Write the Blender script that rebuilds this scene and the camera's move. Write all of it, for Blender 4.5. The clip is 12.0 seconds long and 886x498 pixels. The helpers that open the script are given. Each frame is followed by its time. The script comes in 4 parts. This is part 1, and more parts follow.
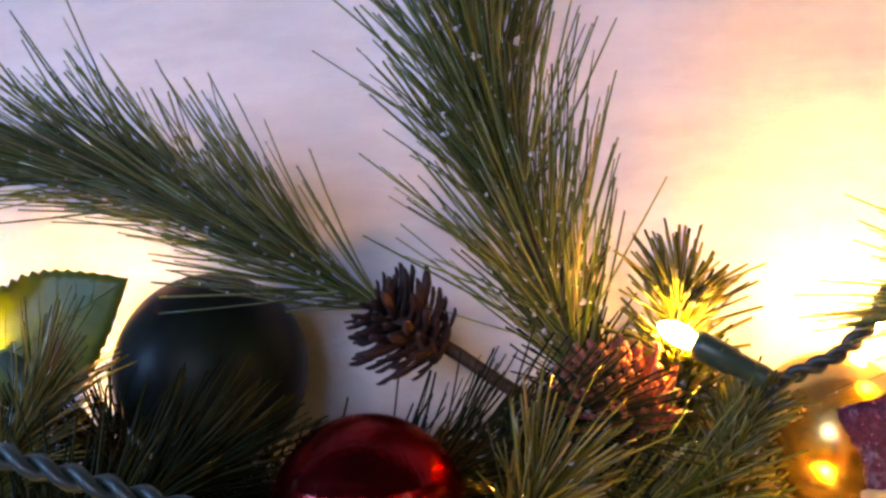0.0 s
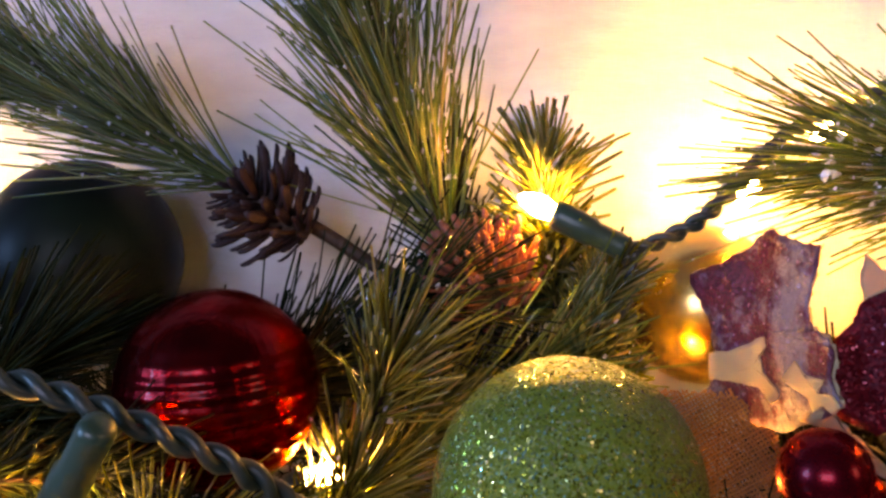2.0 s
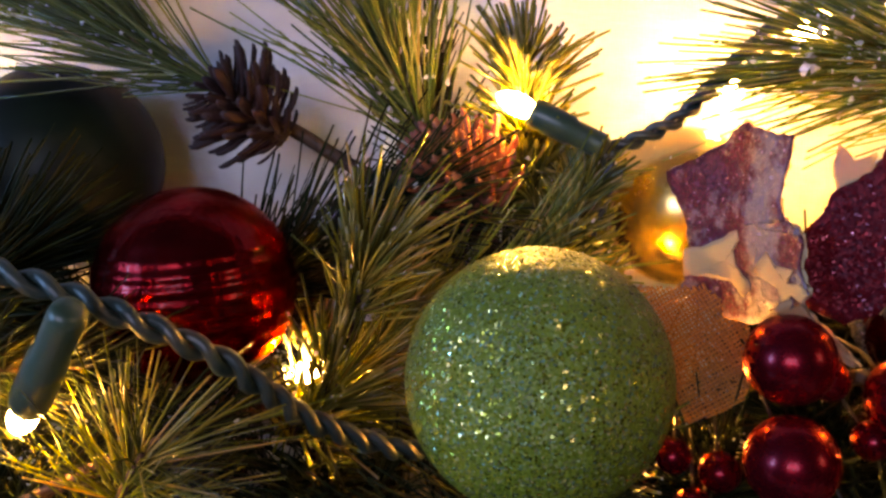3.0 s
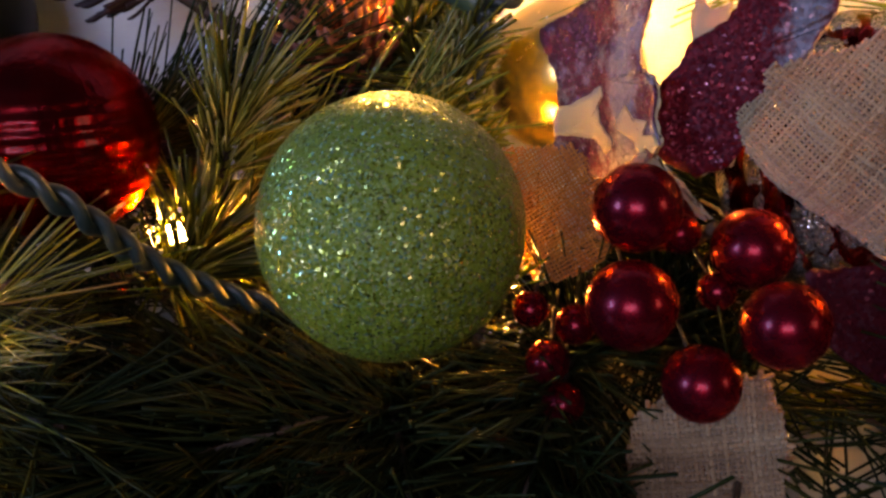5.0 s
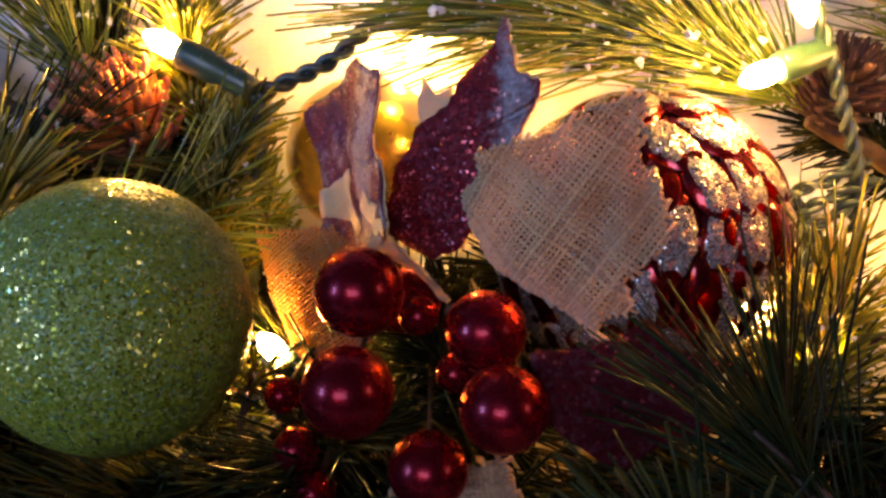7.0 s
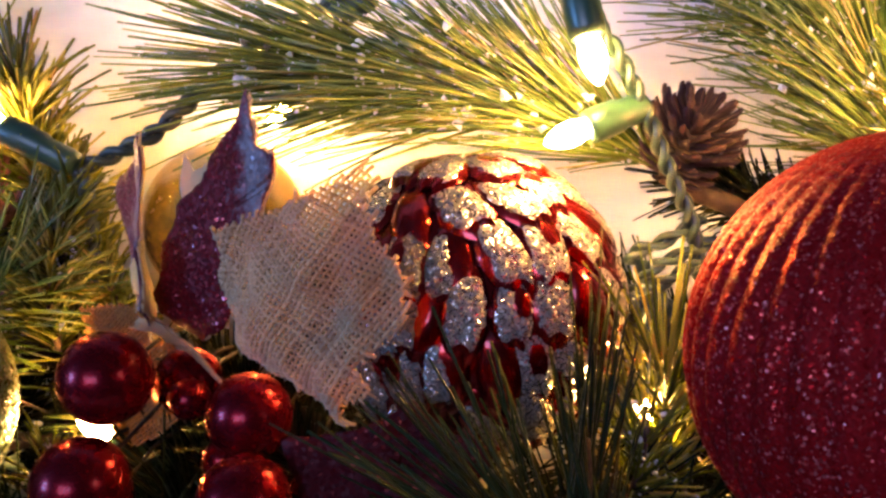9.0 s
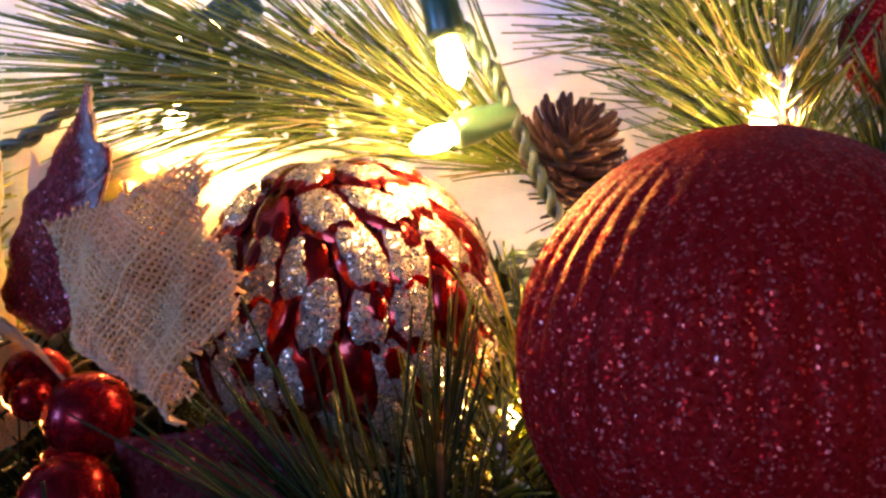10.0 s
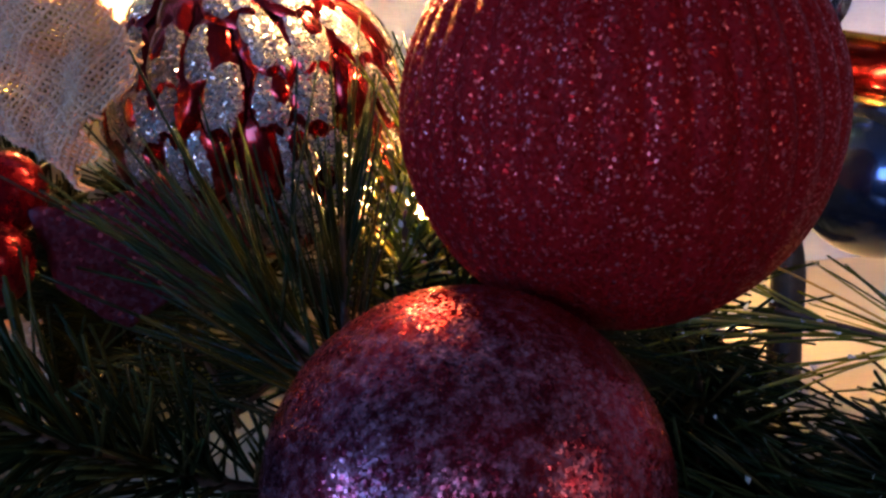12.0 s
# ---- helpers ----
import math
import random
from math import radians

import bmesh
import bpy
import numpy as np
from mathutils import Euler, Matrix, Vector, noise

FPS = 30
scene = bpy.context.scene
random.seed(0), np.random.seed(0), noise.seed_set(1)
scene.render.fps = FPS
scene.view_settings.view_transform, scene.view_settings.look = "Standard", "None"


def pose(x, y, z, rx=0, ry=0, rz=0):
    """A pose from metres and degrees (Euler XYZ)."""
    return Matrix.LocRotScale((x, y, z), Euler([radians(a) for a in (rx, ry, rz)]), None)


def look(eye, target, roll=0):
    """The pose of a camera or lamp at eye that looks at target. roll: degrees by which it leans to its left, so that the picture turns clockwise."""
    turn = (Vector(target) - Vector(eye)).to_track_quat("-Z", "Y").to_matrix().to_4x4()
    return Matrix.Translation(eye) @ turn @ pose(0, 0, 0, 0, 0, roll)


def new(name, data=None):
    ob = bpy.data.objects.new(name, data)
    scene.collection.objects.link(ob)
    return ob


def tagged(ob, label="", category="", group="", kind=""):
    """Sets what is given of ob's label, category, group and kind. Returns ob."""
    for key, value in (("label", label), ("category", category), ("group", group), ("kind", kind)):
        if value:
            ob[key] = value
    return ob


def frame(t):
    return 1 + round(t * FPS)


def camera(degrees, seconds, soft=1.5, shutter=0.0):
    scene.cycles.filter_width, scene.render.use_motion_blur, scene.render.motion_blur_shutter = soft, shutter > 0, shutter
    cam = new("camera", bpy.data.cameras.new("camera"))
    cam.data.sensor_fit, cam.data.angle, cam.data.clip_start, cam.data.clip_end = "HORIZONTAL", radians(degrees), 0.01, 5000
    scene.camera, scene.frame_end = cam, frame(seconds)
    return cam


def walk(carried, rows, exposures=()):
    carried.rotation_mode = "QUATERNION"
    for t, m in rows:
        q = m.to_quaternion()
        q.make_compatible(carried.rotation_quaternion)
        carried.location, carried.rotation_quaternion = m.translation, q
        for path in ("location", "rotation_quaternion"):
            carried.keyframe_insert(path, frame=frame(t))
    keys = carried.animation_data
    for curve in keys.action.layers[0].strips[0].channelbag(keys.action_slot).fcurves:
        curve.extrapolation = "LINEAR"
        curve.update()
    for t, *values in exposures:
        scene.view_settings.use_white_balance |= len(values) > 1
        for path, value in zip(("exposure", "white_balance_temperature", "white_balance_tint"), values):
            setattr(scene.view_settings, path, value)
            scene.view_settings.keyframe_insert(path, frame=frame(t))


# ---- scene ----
cam = camera(52.0, 12.0, 2.8)
PATH = [
    (0, (0.049, -0.06, 0.202), (-0.24, 1.917, 0.128), -2.7),
    (0.5, (0.059, -0.057, 0.197), (-0.22, 1.922, 0.108), -3.0),
    (1, (0.066, -0.054, 0.194), (-0.187, 1.925, 0.058), -3.4),
    (1.5, (0.076, -0.055, 0.19), (-0.176, 1.921, 0.014), -3.3),
    (2, (0.081, -0.05, 0.185), (-0.136, 1.922, -0.069), -3.5),
    (2.5, (0.086, -0.049, 0.18), (-0.116, 1.913, -0.154), -3.5),
    (3, (0.087, -0.051, 0.176), (-0.133, 1.894, -0.236), -3.7),
    (3.2, (0.089, -0.051, 0.174), (-0.159, 1.883, -0.272), -3.9),
    (4.8, (0.102, -0.052, 0.159), (-0.015, 1.851, -0.447), -2.1),
    (5, (0.108, -0.051, 0.159), (0.007, 1.852, -0.446), -2.1),
    (5.5, (0.118, -0.053, 0.16), (0.064, 1.864, -0.407), -2.5),
    (6, (0.132, -0.053, 0.16), (0.107, 1.875, -0.371), -2.4),
    (6.5, (0.146, -0.052, 0.16), (0.158, 1.886, -0.336), -2.0),
    (6.7, (0.153, -0.05, 0.16), (0.165, 1.89, -0.323), -2.0),
    (8.3, (0.204, -0.039, 0.162), (0.114, 1.919, -0.232), -4.6),
    (8.5, (0.213, -0.04, 0.163), (0.101, 1.918, -0.231), -4.4),
    (9, (0.234, -0.034, 0.162), (0.107, 1.928, -0.202), -4.4),
    (9.5, (0.25, -0.032, 0.16), (0.147, 1.939, -0.166), -3.6),
    (10, (0.264, -0.032, 0.152), (0.184, 1.945, -0.143), -3.5),
    (10.5, (0.271, -0.034, 0.145), (0.219, 1.943, -0.156), -2.8),
    (11, (0.275, -0.038, 0.138), (0.256, 1.921, -0.263), -3.0),
    (11.5, (0.275, -0.041, 0.134), (0.275, 1.898, -0.354), -3.2),
    (12, (0.278, -0.05, 0.13), (0.271, 1.868, -0.433), -4.0),
]
EXPOSURES = [(0, 1.05, 10800, 32), (1, 1.05, 10800, 32), (3, 1.05, 11400, 32), (5, 0.97, 11000, 32), (6.7, 0.93, 9800, 29), (8.5, 1.02, 8000, 25), (10.5, 1.05, 7300, 22), (12, 1.0, 6200, 17)]
walk(cam, [(t, look(eye, target, roll)) for t, eye, target, roll in PATH], EXPOSURES)

WINDOW_W, WARM_FILL_E, FILL_S, BULB = 33.0, 3.0, 30.0, 440.0

# ---- light ----
world = bpy.data.worlds.new("world")
scene.world = world
world.use_nodes = True
sky = world.node_tree.nodes.new("ShaderNodeTexSky")
sky.sky_type, sky.sun_disc, sky.sun_elevation, sky.sun_rotation = "NISHITA", False, radians(4), radians(200)
world.node_tree.links.new(sky.outputs[0], world.node_tree.nodes["Background"].inputs[0])
world.node_tree.nodes["Background"].inputs[1].default_value = 0.05


def opening_light(name, place, size, power, colour):
    """An area light set in a wall opening of the unseen room."""
    data = bpy.data.lights.new(name, "AREA")
    data.shape, data.size, data.size_y, data.energy, data.color = "RECTANGLE", size[0], size[1], power, colour
    ob = new(name, data)
    ob.matrix_basis = look(place, (0.1, 0.2, 0.1))
    return ob


opening_light("window_daylight_west", (-2.18, -1.1, 0.72), (0.5, 0.7), WINDOW_W, (0.10, 0.39, 1.0))
# Broad unseen light from the front, added to fill the wall evenly with blue.
opening_light("window_daylight_south", (-0.4, -2.48, 0.78), (1.4, 0.75), FILL_S, (0.26, 0.47, 1.0))
# Unseen light on the right, made warm to offset the blue.
opening_light("window_daylight_east", (2.38, -1.1, 0.72), (0.5, 0.7), WARM_FILL_E, (1.0, 0.86, 0.80))

# ---- materials ----


class Nodes:
    """A short way to write a node material."""

    def __init__(self, name, **values):
        self.mat = bpy.data.materials.new(name)
        self.mat.use_nodes = True
        self.tree = self.mat.node_tree
        self.shader = self.tree.nodes["Principled BSDF"]
        for key, value in values.items():
            self.set(key, value)

    def set(self, key, value):
        key = {"colour": "Base Color", "metal": "Metallic", "rough": "Roughness", "coat": "Coat Weight", "coat_rough": "Coat Roughness",
               "sheen": "Sheen Weight", "spec": "Specular IOR Level", "glow": "Emission Color", "strength": "Emission Strength",
               "clear": "Transmission Weight", "sub": "Subsurface Weight", "normal": "Normal", "alpha": "Alpha", "edge": "Specular Tint"}.get(key, key)
        socket = self.shader.inputs[key]
        if hasattr(value, "is_output"):
            self.tree.links.new(value, socket)
        elif isinstance(value, tuple):
            socket.default_value = (*value, 1.0)
        else:
            socket.default_value = value

    def add(self, kind, out=0, props=(), **inputs):
        node = self.tree.nodes.new("ShaderNode" + kind)
        for key, value in dict(props).items():
            setattr(node, key, value)
        for key, value in inputs.items():
            socket = node.inputs[int(key[1:])] if key[0] == "i" and key[1:].isdigit() else node.inputs[key.replace("_", " ")]
            if hasattr(value, "is_output"):
                self.tree.links.new(value, socket)
            else:
                socket.default_value = value
        return node.outputs[out]

    def place(self):
        return self.add("TexCoord", 3)

    def noise(self, scale, detail=3.0, rough=0.55, where=None, out=0):
        return self.add("TexNoise", out, Vector=where or self.place(), Scale=scale, Detail=detail, Roughness=rough)

    def ramp(self, value, *stops):
        node = self.tree.nodes.new("ShaderNodeValToRGB")
        self.tree.links.new(value, node.inputs[0])
        while len(node.color_ramp.elements) < len(stops):
            node.color_ramp.elements.new(0.5)
        for element, (at, colour) in zip(node.color_ramp.elements, stops):
            element.position, element.color = at, (*colour, 1.0)
        return node.outputs[0]

    def mix(self, factor, a, b, blend="MIX"):
        node = self.tree.nodes.new("ShaderNodeMix")
        node.data_type, node.blend_type = "RGBA", blend
        for socket, value in ((node.inputs[0], factor), (node.inputs[6], a), (node.inputs[7], b)):
            if hasattr(value, "is_output"):
                self.tree.links.new(value, socket)
            else:
                socket.default_value = (*value, 1.0) if isinstance(value, tuple) else value
        return node.outputs[2]

    def math(self, op, a, b=0.0):
        return self.add("Math", 0, {"operation": op}, i0=a, i1=b)

    def bump(self, height, strength, distance=0.001, normal=None):
        node = self.tree.nodes.new("ShaderNodeBump")
        node.inputs["Strength"].default_value, node.inputs["Distance"].default_value = strength, distance
        self.tree.links.new(height, node.inputs["Height"])
        if normal:
            self.tree.links.new(normal, node.inputs["Normal"])
        return node.outputs[0]

    def let_through(self, colour, share):
        """Lets part of the light shine through a thin sheet."""
        sheet, both = self.tree.nodes.new("ShaderNodeBsdfTranslucent"), self.tree.nodes.new("ShaderNodeMixShader")
        if hasattr(colour, "is_output"):
            self.tree.links.new(colour, sheet.inputs[0])
        else:
            sheet.inputs[0].default_value = colour
        both.inputs[0].default_value = share
        self.tree.links.new(self.shader.outputs[0], both.inputs[1])
        self.tree.links.new(sheet.outputs[0], both.inputs[2])
        self.tree.links.new(both.outputs[0], self.tree.nodes["Material Output"].inputs[0])

    def flakes(self, size, tilt):
        """Glitter: small cells, each with a facing and a shade of its own. Returns the shade and the normal."""
        cells = self.add("TexVoronoi", 1, Vector=self.place(), Scale=1.0 / size)
        facing = self.add("VectorMath", 0, {"operation": "SUBTRACT"}, i0=cells, i1=(0.5, 0.5, 0.5))
        facing = self.add("VectorMath", 0, {"operation": "SCALE"}, i0=facing, Scale=tilt)
        up = self.add("NewGeometry", 1)
        both = self.add("VectorMath", 0, {"operation": "ADD"}, i0=up, i1=facing)
        return cells, self.add("VectorMath", 0, {"operation": "NORMALIZE"}, i0=both)


def glitter(name, dark, light, flake, size=0.0009, tilt=1.1, rough=0.22, share=0.55, metal=0.75, tint=None, under=0.3, worn_to=None, worn_size=55, edge=None, streak=None, spec=0.3):
    """Glitter glued on a coloured base: some flakes bright, the rest sunk in the colour."""
    m = Nodes(name)
    cells, normal = m.flakes(size, tilt)
    part_of = m.add("SeparateColor", 0, i0=cells)
    base = m.ramp(part_of, (0.0, dark), (share, light), (min(share + 0.2, 0.97), light), (1.0, flake))
    if tint:
        other = m.ramp(part_of, (0.0, dark), (share, light), (min(share + 0.2, 0.97), light), (1.0, tint))
        base = m.mix(m.ramp(m.add("SeparateColor", 1, i0=cells), (0.45, (0, 0, 0)), (0.6, (1, 1, 1))), base, other)
    worn = m.noise(45, 4)
    shade = m.mix(0.35, base, m.ramp(worn, (0.3, dark), (0.7, light)))
    if streak:
        way, centre, half, dusty = streak
        off = m.math("ABSOLUTE", m.math("SUBTRACT", m.add("VectorMath", 1, {"operation": "DOT_PRODUCT"}, i0=m.place(), i1=way), centre))
        off = m.math("ADD", m.math("DIVIDE", off, half), m.math("MULTIPLY", m.math("SUBTRACT", m.noise(150, 5, 0.7), 0.5), 3.4))
        shade = m.mix(m.ramp(off, (0.25, (0.8, 0.8, 0.8)), (0.95, (0, 0, 0))), shade, dusty)
    if worn_to:
        shade = m.mix(m.ramp(m.noise(worn_size, 5, 0.65), (0.53, (0, 0, 0)), (0.62, (0.85, 0.85, 0.85))), shade, worn_to)
    m.set("colour", shade)
    m.set("metal", m.ramp(part_of, (share, (metal * under,) * 3), (min(share + 0.12, 0.98), (metal,) * 3)))
    m.set("rough", m.ramp(part_of, (share, (rough + 0.2,) * 3), (min(share + 0.12, 0.98), (rough,) * 3)))
    m.set("spec", spec)
    if edge:
        m.set("edge", edge)
    m.set("normal", normal)
    return m.mat


def plain_plaster():
    m = Nodes("plaster", rough=0.72)
    wisps = m.noise(9, 5, 0.6, m.add("Mapping", 0, i0=m.place(), i3=(1.0, 1.0, 3.0)))
    strokes = m.noise(38, 5, 0.65, m.add("Mapping", 0, i0=m.place(), i3=(0.6, 1.0, 2.2)))
    fine = m.noise(240, 4, 0.65)
    broad = m.mix(m.ramp(wisps, (0.3, (0, 0, 0)), (0.75, (1, 1, 1))), (0.55, 0.535, 0.54), (0.68, 0.66, 0.66))
    m.set("colour", m.mix(m.ramp(strokes, (0.42, (0, 0, 0)), (0.72, (0.55, 0.55, 0.55))), broad, (0.74, 0.73, 0.73)))
    m.set("normal", m.bump(fine, 0.3, 0.0008, m.bump(strokes, 0.45, 0.003, m.bump(wisps, 0.4, 0.005))))
    return m.mat


# The unlit room's darkness is put into this paint, so balls reflect little.
def unlit_paint():
    m = Nodes("unlit_room_paint", rough=0.7)
    m.set("colour", m.mix(m.noise(3, 4), (0.10, 0.085, 0.075), (0.15, 0.13, 0.115)))
    m.set("normal", m.bump(m.noise(160, 3), 0.2, 0.001))
    return m.mat


def painted_wood():
    m = Nodes("cream_painted_wood", rough=0.42)
    grain = m.noise(30, 4, 0.6, m.add("Mapping", 0, i0=m.place(), i3=(0.25, 4.0, 4.0)))
    m.set("colour", m.mix(grain, (0.56, 0.43, 0.28), (0.68, 0.55, 0.39)))
    m.set("normal", m.bump(grain, 0.2, 0.0006))
    return m.mat


def floorboards():
    m = Nodes("floor_wood", rough=0.5)
    grain = m.noise(6, 4, 0.6, m.add("Mapping", 0, i0=m.place(), i3=(1.0, 8.0, 1.0)))
    m.set("colour", m.mix(grain, (0.14, 0.08, 0.045), (0.26, 0.16, 0.09)))
    return m.mat


def needle_green(name, deep, mid, tip, rough=0.2, shine=0.75, thin=0.42):
    m = Nodes(name, rough=rough)
    pick = m.add("NewGeometry", 8)
    streak = m.noise(160, 2)
    base = m.ramp(pick, (0.0, deep), (0.5, mid), (0.88, tip), (1.0, (tip[0] * 1.25, tip[1] * 0.85, tip[2] * 1.2)))
    colour = m.mix(m.math("MULTIPLY", streak, 0.5), base, deep)
    m.set("colour", colour)
    m.set("spec", shine)
    m.set("normal", m.bump(m.noise(900, 2), 0.25, 0.0003))
    m.let_through(m.mix(1.0, colour, (1.4, 1.5, 0.62), "MULTIPLY"), thin)
    return m.mat


def bark(name, deep, light, scale=260):
    m = Nodes(name, rough=0.6, spec=0.25)
    grain = m.noise(scale, 4, 0.65)
    shade = m.mix(m.add("ObjectInfo", 5), m.ramp(grain, (0.3, deep), (0.75, light)), m.ramp(grain, (0.35, deep), (0.95, light)))
    m.set("colour", shade)
    m.set("normal", m.bump(grain, 0.5, 0.0006))
    return m.mat


def glossy(name, colour, second, rough=0.16, metal=0.85, mottle=60, coat=0.4, edge=(1.0, 1.0, 1.0), spec=0.5, swirl=0.0):
    m = Nodes(name, metal=metal, coat=coat, coat_rough=0.06, edge=edge)
    patches = m.noise(mottle, 3)
    m.set("colour", m.mix(m.ramp(patches, (0.35, (0, 0, 0)), (0.7, (1, 1, 1))), colour, second))
    m.set("rough", m.math("ADD", m.math("MULTIPLY", m.noise(mottle * 4, 3), rough * 0.5), rough * 0.75))
    m.set("spec", spec)
    if swirl:
        drawn = m.noise(1.0, 4, 0.6, m.add("Mapping", 0, i0=m.place(), i2=(0.3, 0.5, 0.0), i3=(300, 300, 70)))
        m.set("normal", m.bump(drawn, swirl, 0.0006))
    return m.mat


def cloth(name, pale, dark):
    m = Nodes(name, rough=0.85, sheen=0.25)
    pick = m.add("NewGeometry", 8)
    stain = m.noise(70, 4)
    m.set("colour", m.mix(m.ramp(stain, (0.35, (0, 0, 0)), (0.75, (1, 1, 1))), m.ramp(pick, (0.0, dark), (1.0, pale)), m.mix(m.ramp(m.noise(38, 4), (0.5, (0, 0, 0)), (0.68, (0.7, 0.7, 0.7))), pale, (dark[0] * 0.9, dark[1] * 1.15, dark[2] * 1.7))))
    m.set("normal", m.bump(m.noise(2500, 2), 0.5, 0.0002))
    m.let_through((pale[0] * 1.25, pale[1] * 1.1, pale[2], 1.0), 0.35)
    return m.mat


def plastic(name, colour, second, rough=0.36):
    m = Nodes(name, rough=rough)
    m.set("colour", m.mix(m.noise(120, 3), colour, second))
    m.set("normal", m.bump(m.noise(700, 2), 0.15, 0.0003))
    return m.mat


def frosted(name):
    """Red glass under a mottled, half worn frost of fine specks that sparkle."""
    m = Nodes(name, edge=(1.0, 0.35, 0.32))
    cells, facets = m.flakes(0.0005, 0.26)
    broad, blots, specks = m.noise(30, 3), m.noise(380, 5, 0.75), m.noise(1100, 3, 0.7)
    under = m.mix(m.ramp(broad, (0.38, (0, 0, 0)), (0.66, (1, 1, 1))), (0.06, 0.005, 0.010), (0.24, 0.014, 0.020))
    frost = m.math("MULTIPLY", m.ramp(blots, (0.42, (0, 0, 0)), (0.62, (1, 1, 1))), m.ramp(specks, (0.35, (0.2, 0.2, 0.2)), (0.65, (1, 1, 1))))
    m.set("colour", m.mix(m.math("MULTIPLY", frost, 0.5), under, (0.34, 0.16, 0.19)))
    m.set("metal", m.ramp(frost, (0.1, (0.85, 0.85, 0.85)), (0.7, (0.5, 0.5, 0.5))))
    m.set("rough", m.ramp(m.add("SeparateColor", 0, i0=cells), (0.2, (0.32, 0.32, 0.32)), (0.9, (0.14, 0.14, 0.14))))
    m.set("spec", 0.3)
    m.set("normal", facets)
    return m.mat


PLASTER, CREAM_WOOD, FLOOR_WOOD, ROOM_PAINT = plain_plaster(), painted_wood(), floorboards(), unlit_paint()
PINE = needle_green("pine_needles", (0.052, 0.086, 0.024), (0.125, 0.180, 0.050), (0.29, 0.32, 0.11), thin=0.45)
# The same needles as PINE, with deep shade put into the green.
PINE_SHADED = needle_green("pine_needles_shaded", (0.006, 0.011, 0.004), (0.012, 0.020, 0.006), (0.040, 0.036, 0.008), 0.34, 0.06, 0.16)
# Shiny tinsel green, turned golden to hold the bulbs' warm glow.
TINSEL_LIT = needle_green("lit_tinsel_needles", (0.055, 0.066, 0.013), (0.165, 0.17, 0.034), (0.40, 0.34, 0.090), 0.2, 0.85, 0.5)
STEM = bark("brown_stem", (0.035, 0.018, 0.011), (0.11, 0.06, 0.036))
CONE = bark("cone_scales", (0.018, 0.008, 0.009), (0.070, 0.031, 0.030))
CONE_RED = bark("reddish_cone_scales", (0.15, 0.038, 0.022), (0.46, 0.15, 0.085))
CONE_CORE = bark("cone_core", (0.02, 0.012, 0.008), (0.06, 0.035, 0.02))
LIME_GLITTER = glitter("lime_glitter", (0.075, 0.105, 0.008), (0.15, 0.19, 0.018), (0.9, 1.0, 0.5), 0.00058, 0.95, 0.22, 0.60, 0.68, (0.30, 1.0, 0.85), 0.1)
RED_GLITTER = glitter("red_glitter", (0.11, 0.002, 0.002), (0.185, 0.004, 0.005), (0.62, 0.08, 0.07), 0.00057, 0.62, 0.31, 0.64, 0.60, (0.70, 0.15, 0.15), 0.15, edge=(1.0, 0.35, 0.30), spec=0.06)
SILVER_GLITTER = glitter("silver_glitter", (0.085, 0.066, 0.055), (0.23, 0.19, 0.160), (1.0, 0.94, 0.86), 0.0006, 1.0, 0.24, 0.45, 0.75, (0.8, 0.85, 1.0))

BURGUNDY_A = glitter("dusty_burgundy_glitter_leaf", (0.040, 0.004, 0.011), (0.135, 0.016, 0.036), (0.70, 0.28, 0.38), 0.0007, 0.7, 0.34, 0.80, 0.4, (0.55, 0.36, 0.62), 0.4,
                     (0.19, 0.145, 0.17), 70, streak=((0.415, -0.91, 0.0), -0.0128, 0.010, (0.20, 0.16, 0.185)))
BURGUNDY_B = glitter("deep_burgundy_glitter_leaf", (0.050, 0.002, 0.004), (0.16, 0.007, 0.011), (0.85, 0.16, 0.18), 0.0007, 0.8, 0.32, 0.76, 0.5, (0.75, 0.28, 0.40), 0.5,
                     streak=((0.834, -0.552, 0.0), 0.0262, 0.0075, (0.22, 0.16, 0.175)), spec=0.12)
RED_GLOSS = glossy("red_mirror_gloss", (0.16, 0.0035, 0.005), (0.085, 0.002, 0.003), 0.21, 0.95, 70, 0.12, (1.0, 0.25, 0.2), 0.5, 0.85)
RED_ENAMEL = glossy("red_enamel", (0.26, 0.006, 0.007), (0.12, 0.003, 0.005), 0.19, 0.9, 90, 0.4)
BERRY_RED = glossy("berry_red", (0.14, 0.003, 0.007), (0.080, 0.002, 0.005), 0.27, 0.72, 120, 0.08, (1.0, 0.2, 0.2), 0.35)
# The second, green tone puts a faint reflection into the navy.
NAVY = glossy("dark_satin_navy", (0.005, 0.005, 0.006), (0.006, 0.014, 0.006), 0.42, 0.1, 25, 0.0, (1.0, 1.0, 1.0), 0.10)
BLUE = glossy("glossy_dark_blue", (0.05, 0.08, 0.16), (0.035, 0.055, 0.11), 0.16, 0.9, 40, 0.3)
GOLD = glossy("satin_gold", (0.80, 0.52, 0.17), (0.70, 0.44, 0.13), 0.25, 0.95, 40, 0.1)
PLUM = frosted("frosted_plum")
BURGUNDY_DARK = glitter("dark_burgundy_glitter", (0.03, 0.002, 0.004), (0.08, 0.006, 0.010), (0.8, 0.16, 0.18), 0.0009, 0.8, 0.3, 0.86, 0.5, spec=0.08)
SILVER = glossy("silver_foil", (0.40, 0.42, 0.48), (0.30, 0.32, 0.38), 0.22, 0.95, 60, 0.1)
BURLAP = cloth("burlap_threads", (0.58, 0.33, 0.17), (0.18, 0.088, 0.040))
